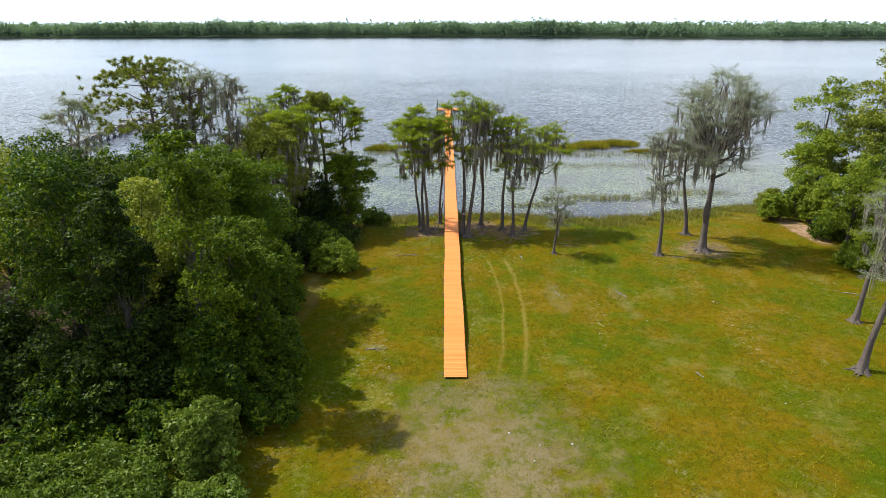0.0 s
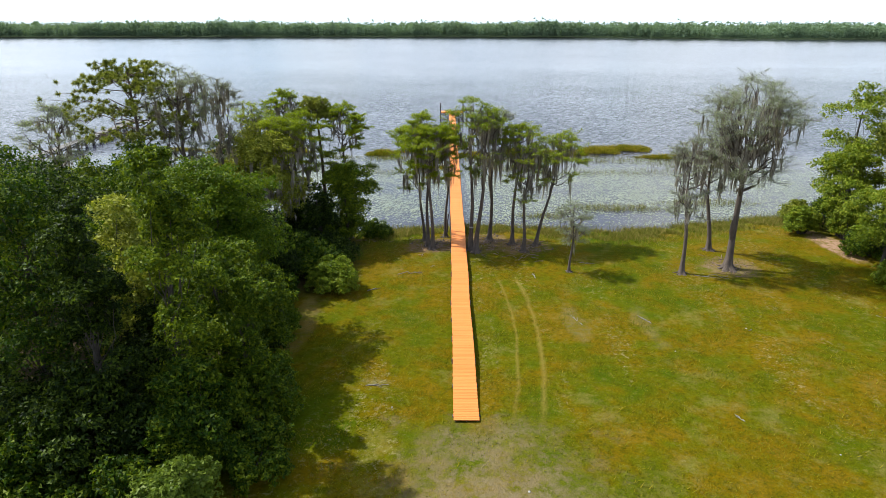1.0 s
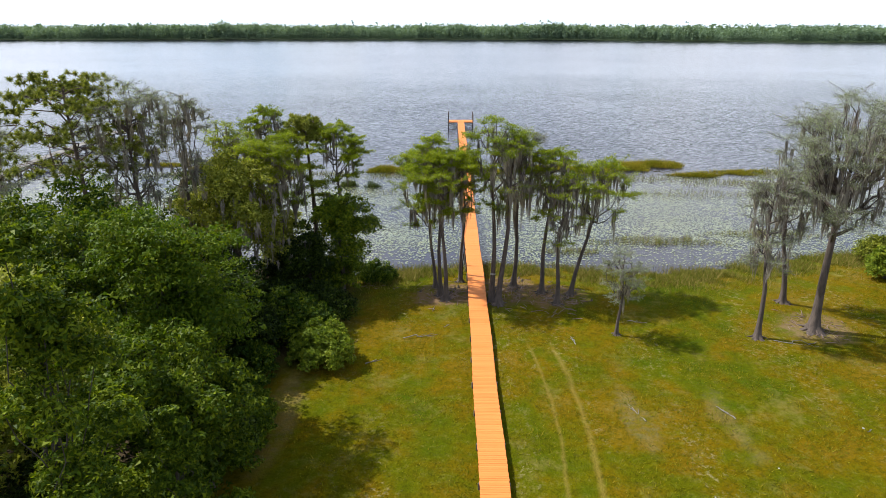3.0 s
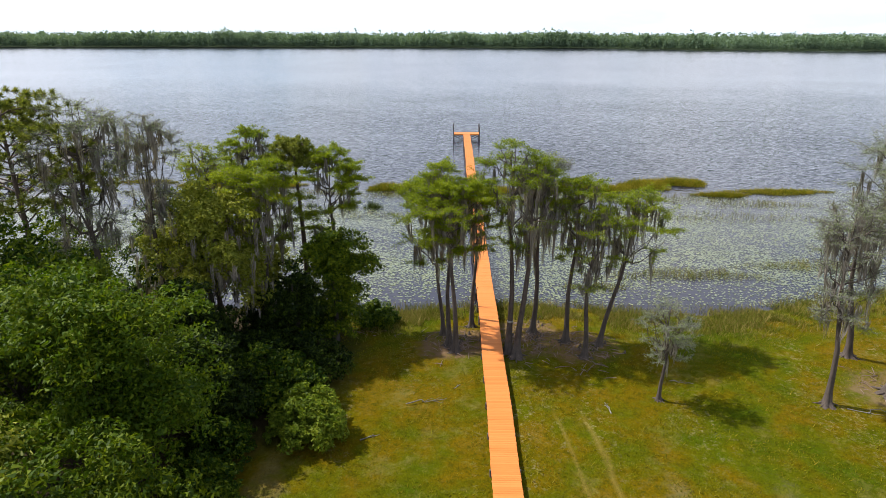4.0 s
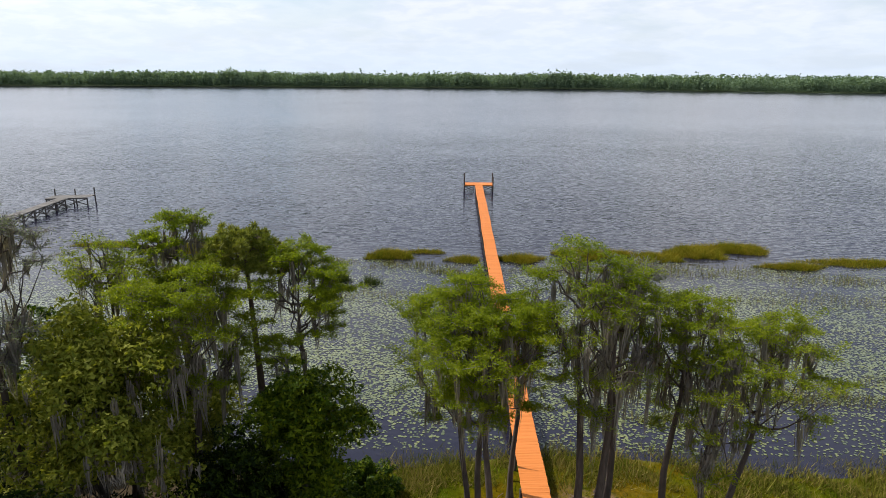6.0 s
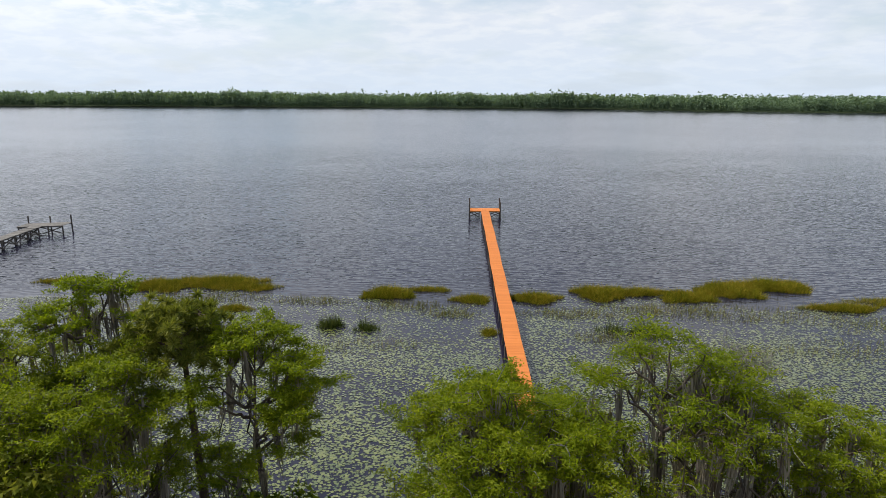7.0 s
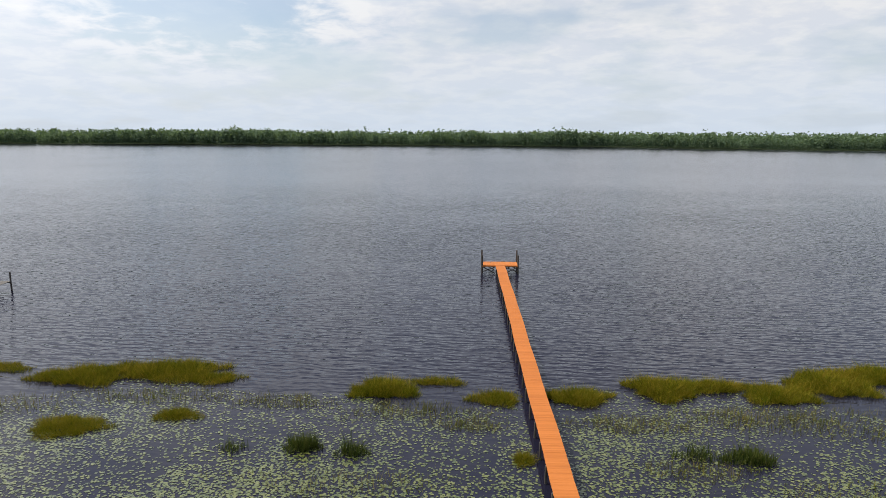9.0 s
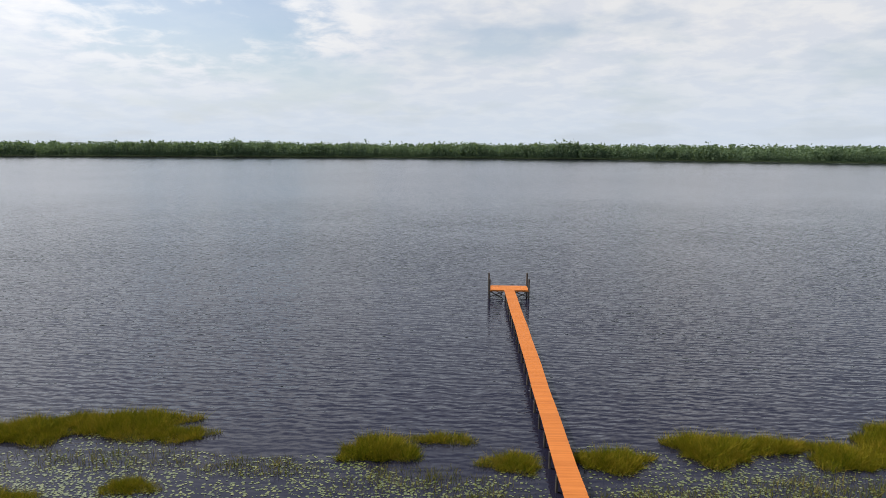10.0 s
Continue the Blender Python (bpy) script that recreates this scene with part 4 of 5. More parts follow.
def shrub(x, y, top, radius, leaf, count, size, seed, label, name="shrub", stretch=1.0, group="shrubs at the wood's edge"):
    """A mound of leafy shoots on short stems."""
    r = np.random.default_rng(seed)
    z0 = float(ground_height(np.array(x), np.array(y))) - 0.05
    root = thing_at(name, x, y, z0, label, "shrub", group)
    H = top - z0
    stems, crown = [], []
    n = int(10 + radius * 4)
    for i in range(n):
        a, k = r.uniform(0, 6.283), math.sqrt(r.random()) * 0.85
        h = H * (1 - 0.55 * k ** 2) * r.uniform(0.75, 1.0)
        pr = radius * r.uniform(0.26, 0.42)
        prz = min(h * 0.5, pr * 0.95)
        c = np.array([math.cos(a) * radius * k, math.sin(a) * radius * k * stretch, max(h - prz, prz * 0.6)])
        crown.append(puff_leaves(c, (pr, pr, prz), int(0.8 * count) // n, size * 0.92, r, 24, 0.8, 0.6, -0.8))
        if c[2] > prz * 1.5:
            crown.append(puff_leaves(c * np.array([1.05, 1.05, 0.45]), (pr, pr, c[2] * 0.5), count // (2 * n), size, r, 14))
        stems.append(limb((c[0] * 0.25, c[1] * 0.25, 0), c, 0.05, 0.012, r))
    part("stem", mesh_of("stem", *joined(stems), OAK_BARK, True), root)["kind"] = "stuff"
    part("foliage", mesh_of("foliage", *joined(crown), leaf), root)
    return root


VINE = "green tree draped in vines at the edge of the lawn"
OAK = "tall green broadleaf tree in the dense wood"
# the wood beside the lawn, nearest first
broadleaf(-13.3, 39.0, 15.2, 4.6, LEAF_FRESH, 46000, 0.17, 21, VINE, 0.02, cone=True)
broadleaf(-10.9, 40.8, 8.6, 2.3, LEAF_FRESH, 18000, 0.17, 121, VINE, 0.02, cone=True)
broadleaf(-16.8, 38.4, 13.2, 3.6, LEAF_SHADED, 32000, 0.18, 122, VINE, 0.02, cone=True)
broadleaf(-20.8, 40.6, 14.7, 4.4, LEAF_MID, 25600, 0.2, 22, "dark green broadleaf tree hung with creepers", 0.03)
broadleaf(-12.4, 46.4, 8.3, 2.7, LEAF_FRESH, 22000, 0.18, 23, "low green tree leaning out over the lawn's edge", 0.02)
broadleaf(-15.2, 50.4, 12.3, 4.1, LEAF_SPRING, 36000, 0.19, 24, "bright yellow-green broadleaf tree in the wood", 0.18)
broadleaf(-28.5, 46.5, 13.6, 5.2, LEAF_OLIVE, 20800, 0.24, 25, "olive broadleaf tree with bronze new leaves", 0.15)
broadleaf(-23.5, 57.5, 12.0, 4.0, LEAF_MID, 16000, 0.24, 26, OAK, 0.15)
broadleaf(-20.0, 57.8, 10.0, 3.1, LEAF_LIME, 22000, 0.22, 27, "olive-leaved tree with moss among its boughs", 0.15, moss=3)
broadleaf(-32.5, 56.5, 12.2, 4.6, LEAF_MID, 10800, 0.26, 28, OAK, 0.15)
broadleaf(-39.0, 53.0, 13.0, 5.0, LEAF_OLIVE, 9600, 0.28, 29, OAK, 0.12)
broadleaf(-30.0, 37.0, 13.4, 4.8, LEAF_SHADED, 10800, 0.26, 30, OAK, 0.05)
broadleaf(-10.2, 68.2, 8.7, 3.2, LEAF_FRESH, 22000, 0.22, 31, "dark glossy green oak at the shore", 0.02)
broadleaf(-17.4, 66.2, 12.1, 3.9, LEAF_OLIVE, 27000, 0.22, 32, "olive-green mossy tree between the cypresses", 0.12, moss=6)
broadleaf(-20.6, 68.6, 11.0, 3.0, LEAF_MID, 11200, 0.24, 33, OAK, 0.1, moss=3)
broadleaf(-26.0, 66.5, 10.2, 3.4, LEAF_MID, 7800, 0.26, 34, OAK, 0.08)
broadleaf(-33.0, 63.5, 9.5, 3.6, LEAF_MID, 7200, 0.26, 35, OAK, 0.08)
broadleaf(-40.0, 62.0, 10.0, 4.0, LEAF_SHADED, 6600, 0.28, 36, OAK, 0.05)
broadleaf(-13.2, 43.6, 9.6, 3.0, LEAF_FRESH, 24000, 0.21, 131, VINE, 0.0)
broadleaf(-18.4, 45.0, 11.6, 3.8, LEAF_OLIVE, 17600, 0.22, 132, OAK, 0.0)
broadleaf(-25.5, 49.5, 12.4, 4.2, LEAF_SHADED, 12000, 0.24, 133, OAK, 0.05)
broadleaf(-20.8, 53.8, 11.4, 3.8, LEAF_MID, 14400, 0.23, 134, OAK, 0.05)
broadleaf(-14.6, 56.6, 6.8, 2.8, LEAF_SHADED, 18000, 0.22, 135, "dark green tree in the shade of the wood", 0.0)
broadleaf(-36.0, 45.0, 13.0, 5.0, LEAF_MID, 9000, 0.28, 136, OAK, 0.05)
broadleaf(-17.2, 61.6, 7.5, 3.0, LEAF_SHADED, 16000, 0.22, 137, "dark green tree in the shade of the wood", 0.0)
broadleaf(-12.4, 67.0, 6.8, 2.4, LEAF_SHADED, 13000, 0.22, 138, "dark green tree under the mossy cypresses", 0.0)
broadleaf(-28.5, 61.0, 10.5, 3.6, LEAF_MID, 11200, 0.25, 139, OAK, 0.05)
broadleaf(-15.5, 70.6, 7.4, 2.4, LEAF_OLIVE, 10000, 0.22, 140, "low tree at the shore below the cypresses", 0.0)
# cypresses and pines that rise out of the wood
MOSSY = "grey mossy bald cypress rising above the wood"
pine(-24.8, 61.8, 17.6, 41, "tall pine with dark open needle pads", 4.0, 0.6, 34)
pine(-12.8, 71.4, 13.9, 42, "pine with dense dark needle tufts", 1.35, 0.86, 16, tufts=16)
cypress(-21.6, 62.3, 17.2, 43, MOSSY, 2.6, (0, 0), 0.5, 11900, LEAF_SILVER, 300, 1.6, 1.1, 24, 0.4, 0.2, twigs=11)
cypress(-19.7, 65.3, 15.9, 44, MOSSY, 1.9, (0, 0), 0.5, 5950, LEAF_SILVER, 260, 1.6, 1.0, 20, 0.3, 0.18, twigs=11)
cypress(-33.5, 65.4, 13.9, 45, MOSSY, 2.6, (0, 0), 0.4, 11900, LEAF_SILVER, 160, 1.5, 1.0, 20, 0.5, 0.22, twigs=11)
cypress(-18.6, 70.5, 13.6, 46, MOSSY, 2.0, (0, 0), 0.5, 7000, LEAF_CYPRESS, 200, 1.5, 1.0, 18, 0.4, 0.2, twigs=7)
cypress(-16.0, 71.6, 14.5, 47, "bald cypress with fresh green feathery top", 1.8, (0, 0), 0.5, 15000, None, 120, 1.4, 1.0, 18, 0.3, 0.2)
cypress(-14.7, 68.8, 12.7, 48, "bald cypress with bright green crown and grey moss skirts", 2.9, (0, 0), 0.52, 42000, None, 520, 2.5, 1.1, 34, 0.8, 0.2)
cypress(-10.5, 71.0, 13.2, 49, "slim bald cypress with green top and moss", 2.1, (0, 0), 0.46, 27000, None, 150, 1.6, 1.0, 22, 0.3, 0.2)
# the clump that the dock passes
CLUMP = "bald cypress with green crown and moss beside the dock"
cypress(-2.3, 66.8, 12.1, 51, CLUMP, 2.8, (-0.3, 1.0), 0.55, 24000, None, 240, 1.9, 1.0, 18, 0.75, 0.2)
cypress(-3.1, 69.4, 11.4, 52, CLUMP, 2.5, (-0.8, 0.6), 0.42, 18000, None, 260, 1.9, 0.85, 17, 0.75, 0.2)
cypress(-2.7, 67.6, 12.5, 53, CLUMP, 2.6, (-0.1, 1.2), 0.6, 20000, None, 220, 1.8, 0.9, 16, 0.75, 0.2)
cypress(-1.15, 70.9, 10.8, 54, CLUMP, 1.5, (0.3, 0.5), 0.5, 5000, None, 120, 1.9, 0.9, 14, 0.6, 0.2)
cypress(1.55, 66.3, 13.2, 55, "grey mossy bald cypress with a thin green crown beside the dock", 2.2, (1.2, 2.2), 0.5, 8500, None, 380, 2.1, 1.1, 22, 0.5, 0.18)
cypress(1.12, 66.9, 13.9, 56, "bald cypress with a white band round its stem beside the dock", 2.3, (0.1, 1.9), 0.5, 12000, None, 170, 1.8, 1.0, 20, 0.5, 0.2, band=2.0)
cypress(3.0, 69.9, 12.9, 57, "grey mossy bald cypress with few leaves", 1.7, (0.4, 0.4), 0.5, 5100, LEAF_SILVER, 250, 2.0, 0.95, 18, 0.45, 0.18, twigs=11)
cypress(5.8, 66.1, 10.3, 58, "slim mossy bald cypress on the shore", 1.5, (0.2, 1.2), 0.42, 5000, None, 260, 1.7, 1.05, 16, 0.6, 0.2)
cypress(5.0, 68.4, 12.0, 59, "bald cypress with bright green crown and moss", 2.0, (0.4, 0.6), 0.5, 13000, None, 230, 1.8, 1.0, 18, 0.7, 0.2)
cypress(7.1, 67.9, 10.8, 60, "leaning bald cypress with moss hanging from its limbs", 2.6, (2.3, 1.2), 0.56, 15000, None, 240, 2.1, 1.0, 18, 0.8, 0.2)
cypress(9.0, 61.3, 6.9, 61, "small bald cypress with sparse grey-green crown on the lawn", 1.4, (0.2, 0.3), 0.36, 7500, LEAF_SILVER, 50, 0.8, 0.95, 22, 0.1, 0.15, "cypresses on the lawn", twigs=6)
# the cypresses that stand on the lawn
cypress(22.3, 62.1, 16.4, 62, "large bald cypress with a silvery crown and moss on the lawn", 3.9, (0.6, 1.2), 0.46, 56000, LEAF_SILVER, 900, 1.7, 1.3, 50, 0.42, 0.15, "cypresses on the lawn", 9, fork=0.58)
cypress(18.1, 61.0, 11.8, 63, "slim grey mossy bald cypress on the lawn", 1.9, (-0.1, 1.0), 0.42, 8500, LEAF_SILVER, 260, 1.5, 1.0, 20, 0.4, 0.18, "cypresses on the lawn", twigs=11)
cypress(22.4, 66.5, 11.6, 64, "slim grey mossy bald cypress on the lawn", 1.8, (-1.2, 0.2), 0.5, 7650, LEAF_SILVER, 200, 1.5, 1.2, 18, 0.4, 0.18, "cypresses on the lawn", twigs=11)
cypress(27.3, 48.0, 11.0, 65, "leaning bald cypress with pale moss", 2.3, (2.0, 0.8), 0.4, 9000, LEAF_CYPRESS, 240, 1.6, 1.15, 20, 0.5, 0.18, "cypresses on the lawn")
cypress(23.7, 41.4, 13.0, 66, "leaning bald cypress with pale moss skirts", 2.4, (2.2, 1.0), 0.42, 13600, LEAF_SILVER, 300, 1.7, 1.15, 20, 0.5, 0.18, "cypresses on the lawn", twigs=11)
# the wood across the lawn
broadleaf(38.6, 74.5, 14.8, 3.6, LEAF_LIME, 20000, 0.24, 71, "green broadleaf tree at the shore", 0.0)
broadleaf(41.0, 69.5, 17.8, 3.9, LEAF_OLIVE, 18000, 0.25, 72, "tall olive-green tree at the wood's edge", 0.05)
broadleaf(36.6, 71.0, 9.6, 2.7, LEAF_LIME, 15000, 0.22, 73, "yellow-green young tree at the wood's edge", 0.03)
broadleaf(35.4, 62.5, 9.4, 3.0, LEAF_LIME, 17000, 0.22, 74, "bright green tree at the edge of the lawn", 0.05)
broadleaf(40.0, 62.0, 13.5, 4.0, LEAF_MID, 9600, 0.25, 75, OAK, 0.1)
broadleaf(37.5, 53.5, 12.0, 4.2, LEAF_LIME, 16000, 0.25, 76, OAK, 0.1)
broadleaf(45.5, 72.0, 14.0, 4.5, LEAF_MID, 6600, 0.28, 77, OAK, 0.1)
broadleaf(47.0, 60.0, 15.0, 5.0, LEAF_SHADED, 6000, 0.30, 78, OAK, 0.1)
# shrubs and vine mounds
shrub(-9.6, 57.9, 3.4, 2.0, LEAF_LIME, 15000, 0.2, 81, "round bright green shrub at the lawn's edge")
shrub(-12.2, 60.4, 4.6, 2.6, LEAF_MID, 8680, 0.2, 82, "dense green shrub at the wood's edge")
shrub(-10.9, 63.8, 3.6, 2.2, LEAF_SHADED, 6200, 0.2, 83, "dark green shrub under the cypresses")
shrub(-13.4, 55.4, 3.6, 1.8, LEAF_MID, 7440, 0.2, 84, "leafy shrub at the wood's edge")
shrub(-11.0, 41.0, 5.2, 2.2, LEAF_FRESH, 14000, 0.2, 85, "green vine-covered shrub beside the lawn", stretch=1.4)
shrub(-11.2, 32.6, 4.7, 1.9, LEAF_VINE, 15000, 0.18, 86, "pale green vine mound beside the lawn")
shrub(-14.6, 29.6, 3.9, 3.2, LEAF_VINE, 26000, 0.18, 87, "wide mound of pale green vines")
shrub(-10.4, 29.0, 3.0, 2.0, LEAF_VINE, 13000, 0.18, 88, "pale green vine mound beside the lawn")
shrub(-18.8, 32.8, 3.2, 2.8, LEAF_MID, 8680, 0.2, 89, "green thicket in the shade of the wood")
shrub(-14.0, 33.8, 3.6, 2.4, LEAF_MID, 8680, 0.2, 90, "green thicket under the vine-draped tree")
shrub(-9.9, 36.8, 3.2, 1.7, LEAF_MID, 11000, 0.18, 181, "vine-covered shrub beside the lawn", stretch=1.4)
shrub(-12.3, 48.8, 4.0, 1.6, LEAF_SHADED, 12000, 0.2, 182, "dark shrub at the wood's edge", stretch=1.3)
shrub(-13.2, 52.2, 3.6, 1.6, LEAF_MID, 11000, 0.2, 183, "green shrub at the wood's edge")
shrub(-22.5, 36.0, 4.6, 3.0, LEAF_SHADED, 8680, 0.22, 184, "dark thicket in the wood")
shrub(-26.5, 40.5, 4.6, 3.2, LEAF_SHADED, 7440, 0.24, 185, "dark thicket in the wood")
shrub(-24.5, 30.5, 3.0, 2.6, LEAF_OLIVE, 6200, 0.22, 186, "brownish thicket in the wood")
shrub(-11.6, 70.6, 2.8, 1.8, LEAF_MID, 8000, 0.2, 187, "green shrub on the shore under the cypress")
shrub(-14.6, 63.5, 4.0, 2.2, LEAF_SHADED, 6200, 0.2, 188, "dark thicket under the cypresses")
shrub(-16.6, 36.4, 6.6, 2.6, LEAF_SHADED, 16000, 0.2, 191, "tall vine-covered thicket at the wood's edge")
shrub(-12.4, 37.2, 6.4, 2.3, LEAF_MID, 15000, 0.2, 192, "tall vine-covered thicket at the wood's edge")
shrub(-20.0, 37.2, 6.2, 2.6, LEAF_SHADED, 8680, 0.2, 193, "tall dark thicket in the wood")
shrub(-23.4, 37.8, 7.2, 3.2, LEAF_SHADED, 8680, 0.22, 194, "tall dark thicket in the wood")
shrub(-18.2, 30.6, 3.0, 2.6, LEAF_VINE, 15000, 0.18, 195, "wide mound of pale green vines")
shrub(-11.5, 50.6, 2.7, 1.3, LEAF_FRESH, 8000, 0.19, 206, "low green shrub at the wood's edge", stretch=1.6)
# added fill: near-black leaves stand in for the shade under the canopy
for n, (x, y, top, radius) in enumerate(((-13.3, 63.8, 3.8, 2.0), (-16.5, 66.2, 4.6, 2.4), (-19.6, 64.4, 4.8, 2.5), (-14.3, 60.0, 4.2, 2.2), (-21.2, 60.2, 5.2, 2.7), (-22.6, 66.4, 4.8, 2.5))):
    shrub(x, y, top, radius, LEAF_SHADED, 6500, 0.22, 210 + n, "dark thicket in the shade under the canopy")
shrub(36.2, 69.4, 4.6, 2.0, LEAF_LIME, 11000, 0.19, 196, "yellow-green shrub behind a bare bank")
shrub(37.2, 73.2, 5.0, 2.2, LEAF_MID, 11000, 0.19, 197, "green shrub at the shore")
shrub(38.4, 65.4, 4.8, 2.4, LEAF_LIME, 11000, 0.19, 198, "yellow-green shrub at the wood's edge")
shrub(36.4, 58.6, 5.0, 2.4, LEAF_MID, 11000, 0.19, 199, "green shrub under the trees")
shrub(-7.9, 71.6, 2.3, 1.5, LEAF_MID, 8000, 0.18, 189, "green shrub on the shore beside the oak")
shrub(-16.6, 42.4, 7.0, 2.4, LEAF_SHADED, 11000, 0.19, 201, "tall dark thicket among the trees")
shrub(-19.0, 35.0, 4.6, 2.4, LEAF_MID, 11000, 0.19, 202, "green thicket at the wood's edge")
shrub(-25.6, 70.4, 4.6, 2.4, LEAF_SHADED, 9000, 0.22, 203, "dark thicket on the shore below the mossy cypresses")
shrub(-29.6, 70.0, 4.2, 2.4, LEAF_MID, 7000, 0.22, 204, "green thicket on the shore below the pine")
shrub(-22.8, 73.0, 3.4, 1.8, LEAF_SHADED, 7000, 0.2, 205, "dark shrub at the water's edge")
shrub(33.4, 71.6, 3.9, 1.7, LEAF_LIME, 9000, 0.2, 91, "bright green shrub on the shore")
shrub(35.6, 65.5, 3.4, 1.8, LEAF_MID, 9000, 0.2, 92, "green shrub behind a bare bank")
shrub(34.2, 58.0, 3.6, 2.0, LEAF_LIME, 9000, 0.2, 93, "green shrub under the trees")
shrub(35.5, 76.4, 3.0, 1.8, LEAF_OLIVE, 7000, 0.2, 94, "olive shrub at the water's edge")

# ---------------------------------------------------------------- grasses, reeds and lily pads


def blades(x, y, z, height, width, r, lean=0.35):
    """One tapering blade at each place."""
    n = len(x)
    a = r.uniform(0, 6.283, n)
    side = np.stack([np.cos(a), np.sin(a), 0 * a], -1) * (width * r.uniform(0.6, 1.3, n))[:, None]
    p = np.stack([x, y, z], -1)
    tip = p + np.stack([r.normal(0, lean, n), r.normal(0, lean, n), np.ones(n)], -1) * (height * r.uniform(0.6, 1.25, n))[:, None]
    v = np.stack([p - side, p + side, tip], 1).reshape(-1, 3)
    return v, np.arange(3 * n).reshape(-1, 3)


def lawn_grass():
    r = np.random.default_rng(101)
    n = 150000
    y = 26 + 46 * r.random(n) ** 1.0
    x = r.uniform(-10, 36, n)
    clump = np.sin(x * 0.9 + np.sin(y * 0.7) * 2) + np.cos(y * 1.1 + np.sin(x * 0.5) * 2) + r.normal(0, 0.8, n)
    keep = (clump > 0) & ~((np.abs(x) < 0.75) & (y > 40)) & ~(((x - 1) / 4.6) ** 2 + ((y - 34) / 5.5) ** 2 < r.uniform(0.0, 0.9, n))
    x, y = x[keep], y[keep]
    v, f = blades(x, y, ground_height(x, y) - 0.01, np.where(r.random(len(x)) < 0.3, 0.17, 0.08), 0.022, r, 0.7)
    tagged(new("lawn_grass", mesh_of("lawn_grass", v, f, GRASS)), "short olive and yellow-green lawn grass", "grass", kind="stuff")
    n = 60000
    x = r.uniform(-9, 40, n)
    y = shore_line(x) + r.normal(-1.2, 1.7, n)
    keep = (y < shore_line(x) + 2.2) & ~((np.abs(x) < 0.75)) & ~((np.abs(x - 2) < 6.5) & (y < 72.3) & (r.random(n) < 0.85)) & (np.sin(x * 0.8 + np.sin(y) * 1.4) + np.sin(x * 2.1 + y * 1.3) + r.normal(0, 0.9, n) > -0.5)
    x, y = x[keep], y[keep]
    v, f = blades(x, y, ground_height(x, y) - 0.02, np.where(r.random(len(x)) < 0.15, 0.6, 0.3), 0.028, r, 0.5)
    tagged(new("shore_grass", mesh_of("shore_grass", v, f, SHORE)), "tall rough grass along the water's edge", "grass", kind="stuff")


lawn_grass()


def reed_bed(cx, cy, rx, ry, count, height, seed, material=None, label="yellow-green reed bed standing in the lake", width=0.03, lean=0.28, turn=0.0):
    """A ragged patch of reeds rooted under water."""
    r = np.random.default_rng(seed)
    a, k = r.uniform(0, 6.283, count), np.sqrt(r.random(count))
    edge = 1 + 0.22 * np.sin(a * 3 + seed) + 0.15 * np.sin(a * 7 + 2 * seed)
    u, w = np.cos(a) * k * edge * rx, np.sin(a) * k * edge * ry
    x, y = cx + u * math.cos(turn) - w * math.sin(turn), cy + u * math.sin(turn) + w * math.cos(turn)
    keep = np.abs(x) > 0.85
    x, y, k = x[keep], y[keep], k[keep]
    tuft = 0.75 + 0.35 * np.sin(x * 3.1 + np.sin(y * 4.3)) * np.sin(y * 3.7 + x) + 0.12 * np.sin(x * 9.0 + y * 7.0)
    v, f = blades(x, y, np.full(len(x), -0.15), height * (1.3 - 0.75 * k ** 2) * tuft + 0.15, width, r, lean)
    ob = new("reed_bed", mesh_of("reed_bed", v, f, material or REED))
    tagged(ob, label, "reeds", "reed beds in the lake", "stuff")


for n, (cx, cy, rx, ry, count, tall) in enumerate(((-45.5, 117.6, 4.2, 1.1, 3000, 0.45), (-36.2, 116.0, 3.6, 1.9, 4300, 0.8), (-30.0, 117.4, 5.0, 2.0, 5500, 0.85), (-25.5, 116.0, 2.4, 1.1, 1500, 0.6),
                                                   (-31.9, 107.3, 2.5, 1.5, 3400, 0.5), (-25.4, 109.3, 1.7, 0.9, 1500, 0.45), (-11.4, 114.3, 2.5, 1.6, 3800, 0.85), (-7.6, 116.0, 2.6, 0.7, 1300, 0.5),
                                                   (-2.9, 112.9, 1.9, 1.2, 1700, 0.6), (3.3, 113.4, 2.5, 1.3, 3400, 0.75), (10.4, 115.2, 2.8, 1.9, 4600, 0.95), (14.6, 115.8, 2.6, 1.0, 2400, 0.7), (18.6, 114.4, 2.6, 1.7, 3400, 0.75),
                                                   (23.6, 116.6, 3.2, 2.4, 4600, 0.95), (28.6, 118.4, 4.6, 1.8, 6000, 0.9), (32.6, 111.6, 3.4, 0.9, 2600, 0.7), (41.0, 113.5, 6.0, 1.4, 3600, 0.6), (-1.5, 104.0, 0.8, 0.7, 600, 0.5))):
    reed_bed(cx, cy, rx, ry, int(count * 2.3), tall * 0.8, 110 + n, width=0.022, lean=0.62)
for n, (cx, cy, rx, ry, count) in enumerate(((-15.5, 105.2, 1.2, 0.8, 700), (-12.2, 104.6, 1.1, 0.7, 380), (12.2, 104.6, 1.6, 0.9, 800), (9.2, 104.8, 1.5, 0.7, 260), (-19.8, 104.8, 0.8, 0.5, 120))):
    reed_bed(cx, cy, rx, ry, count, 0.95, 140 + n, RUSH, "dark green tuft of rushes standing among lily pads", 0.028, 0.3)
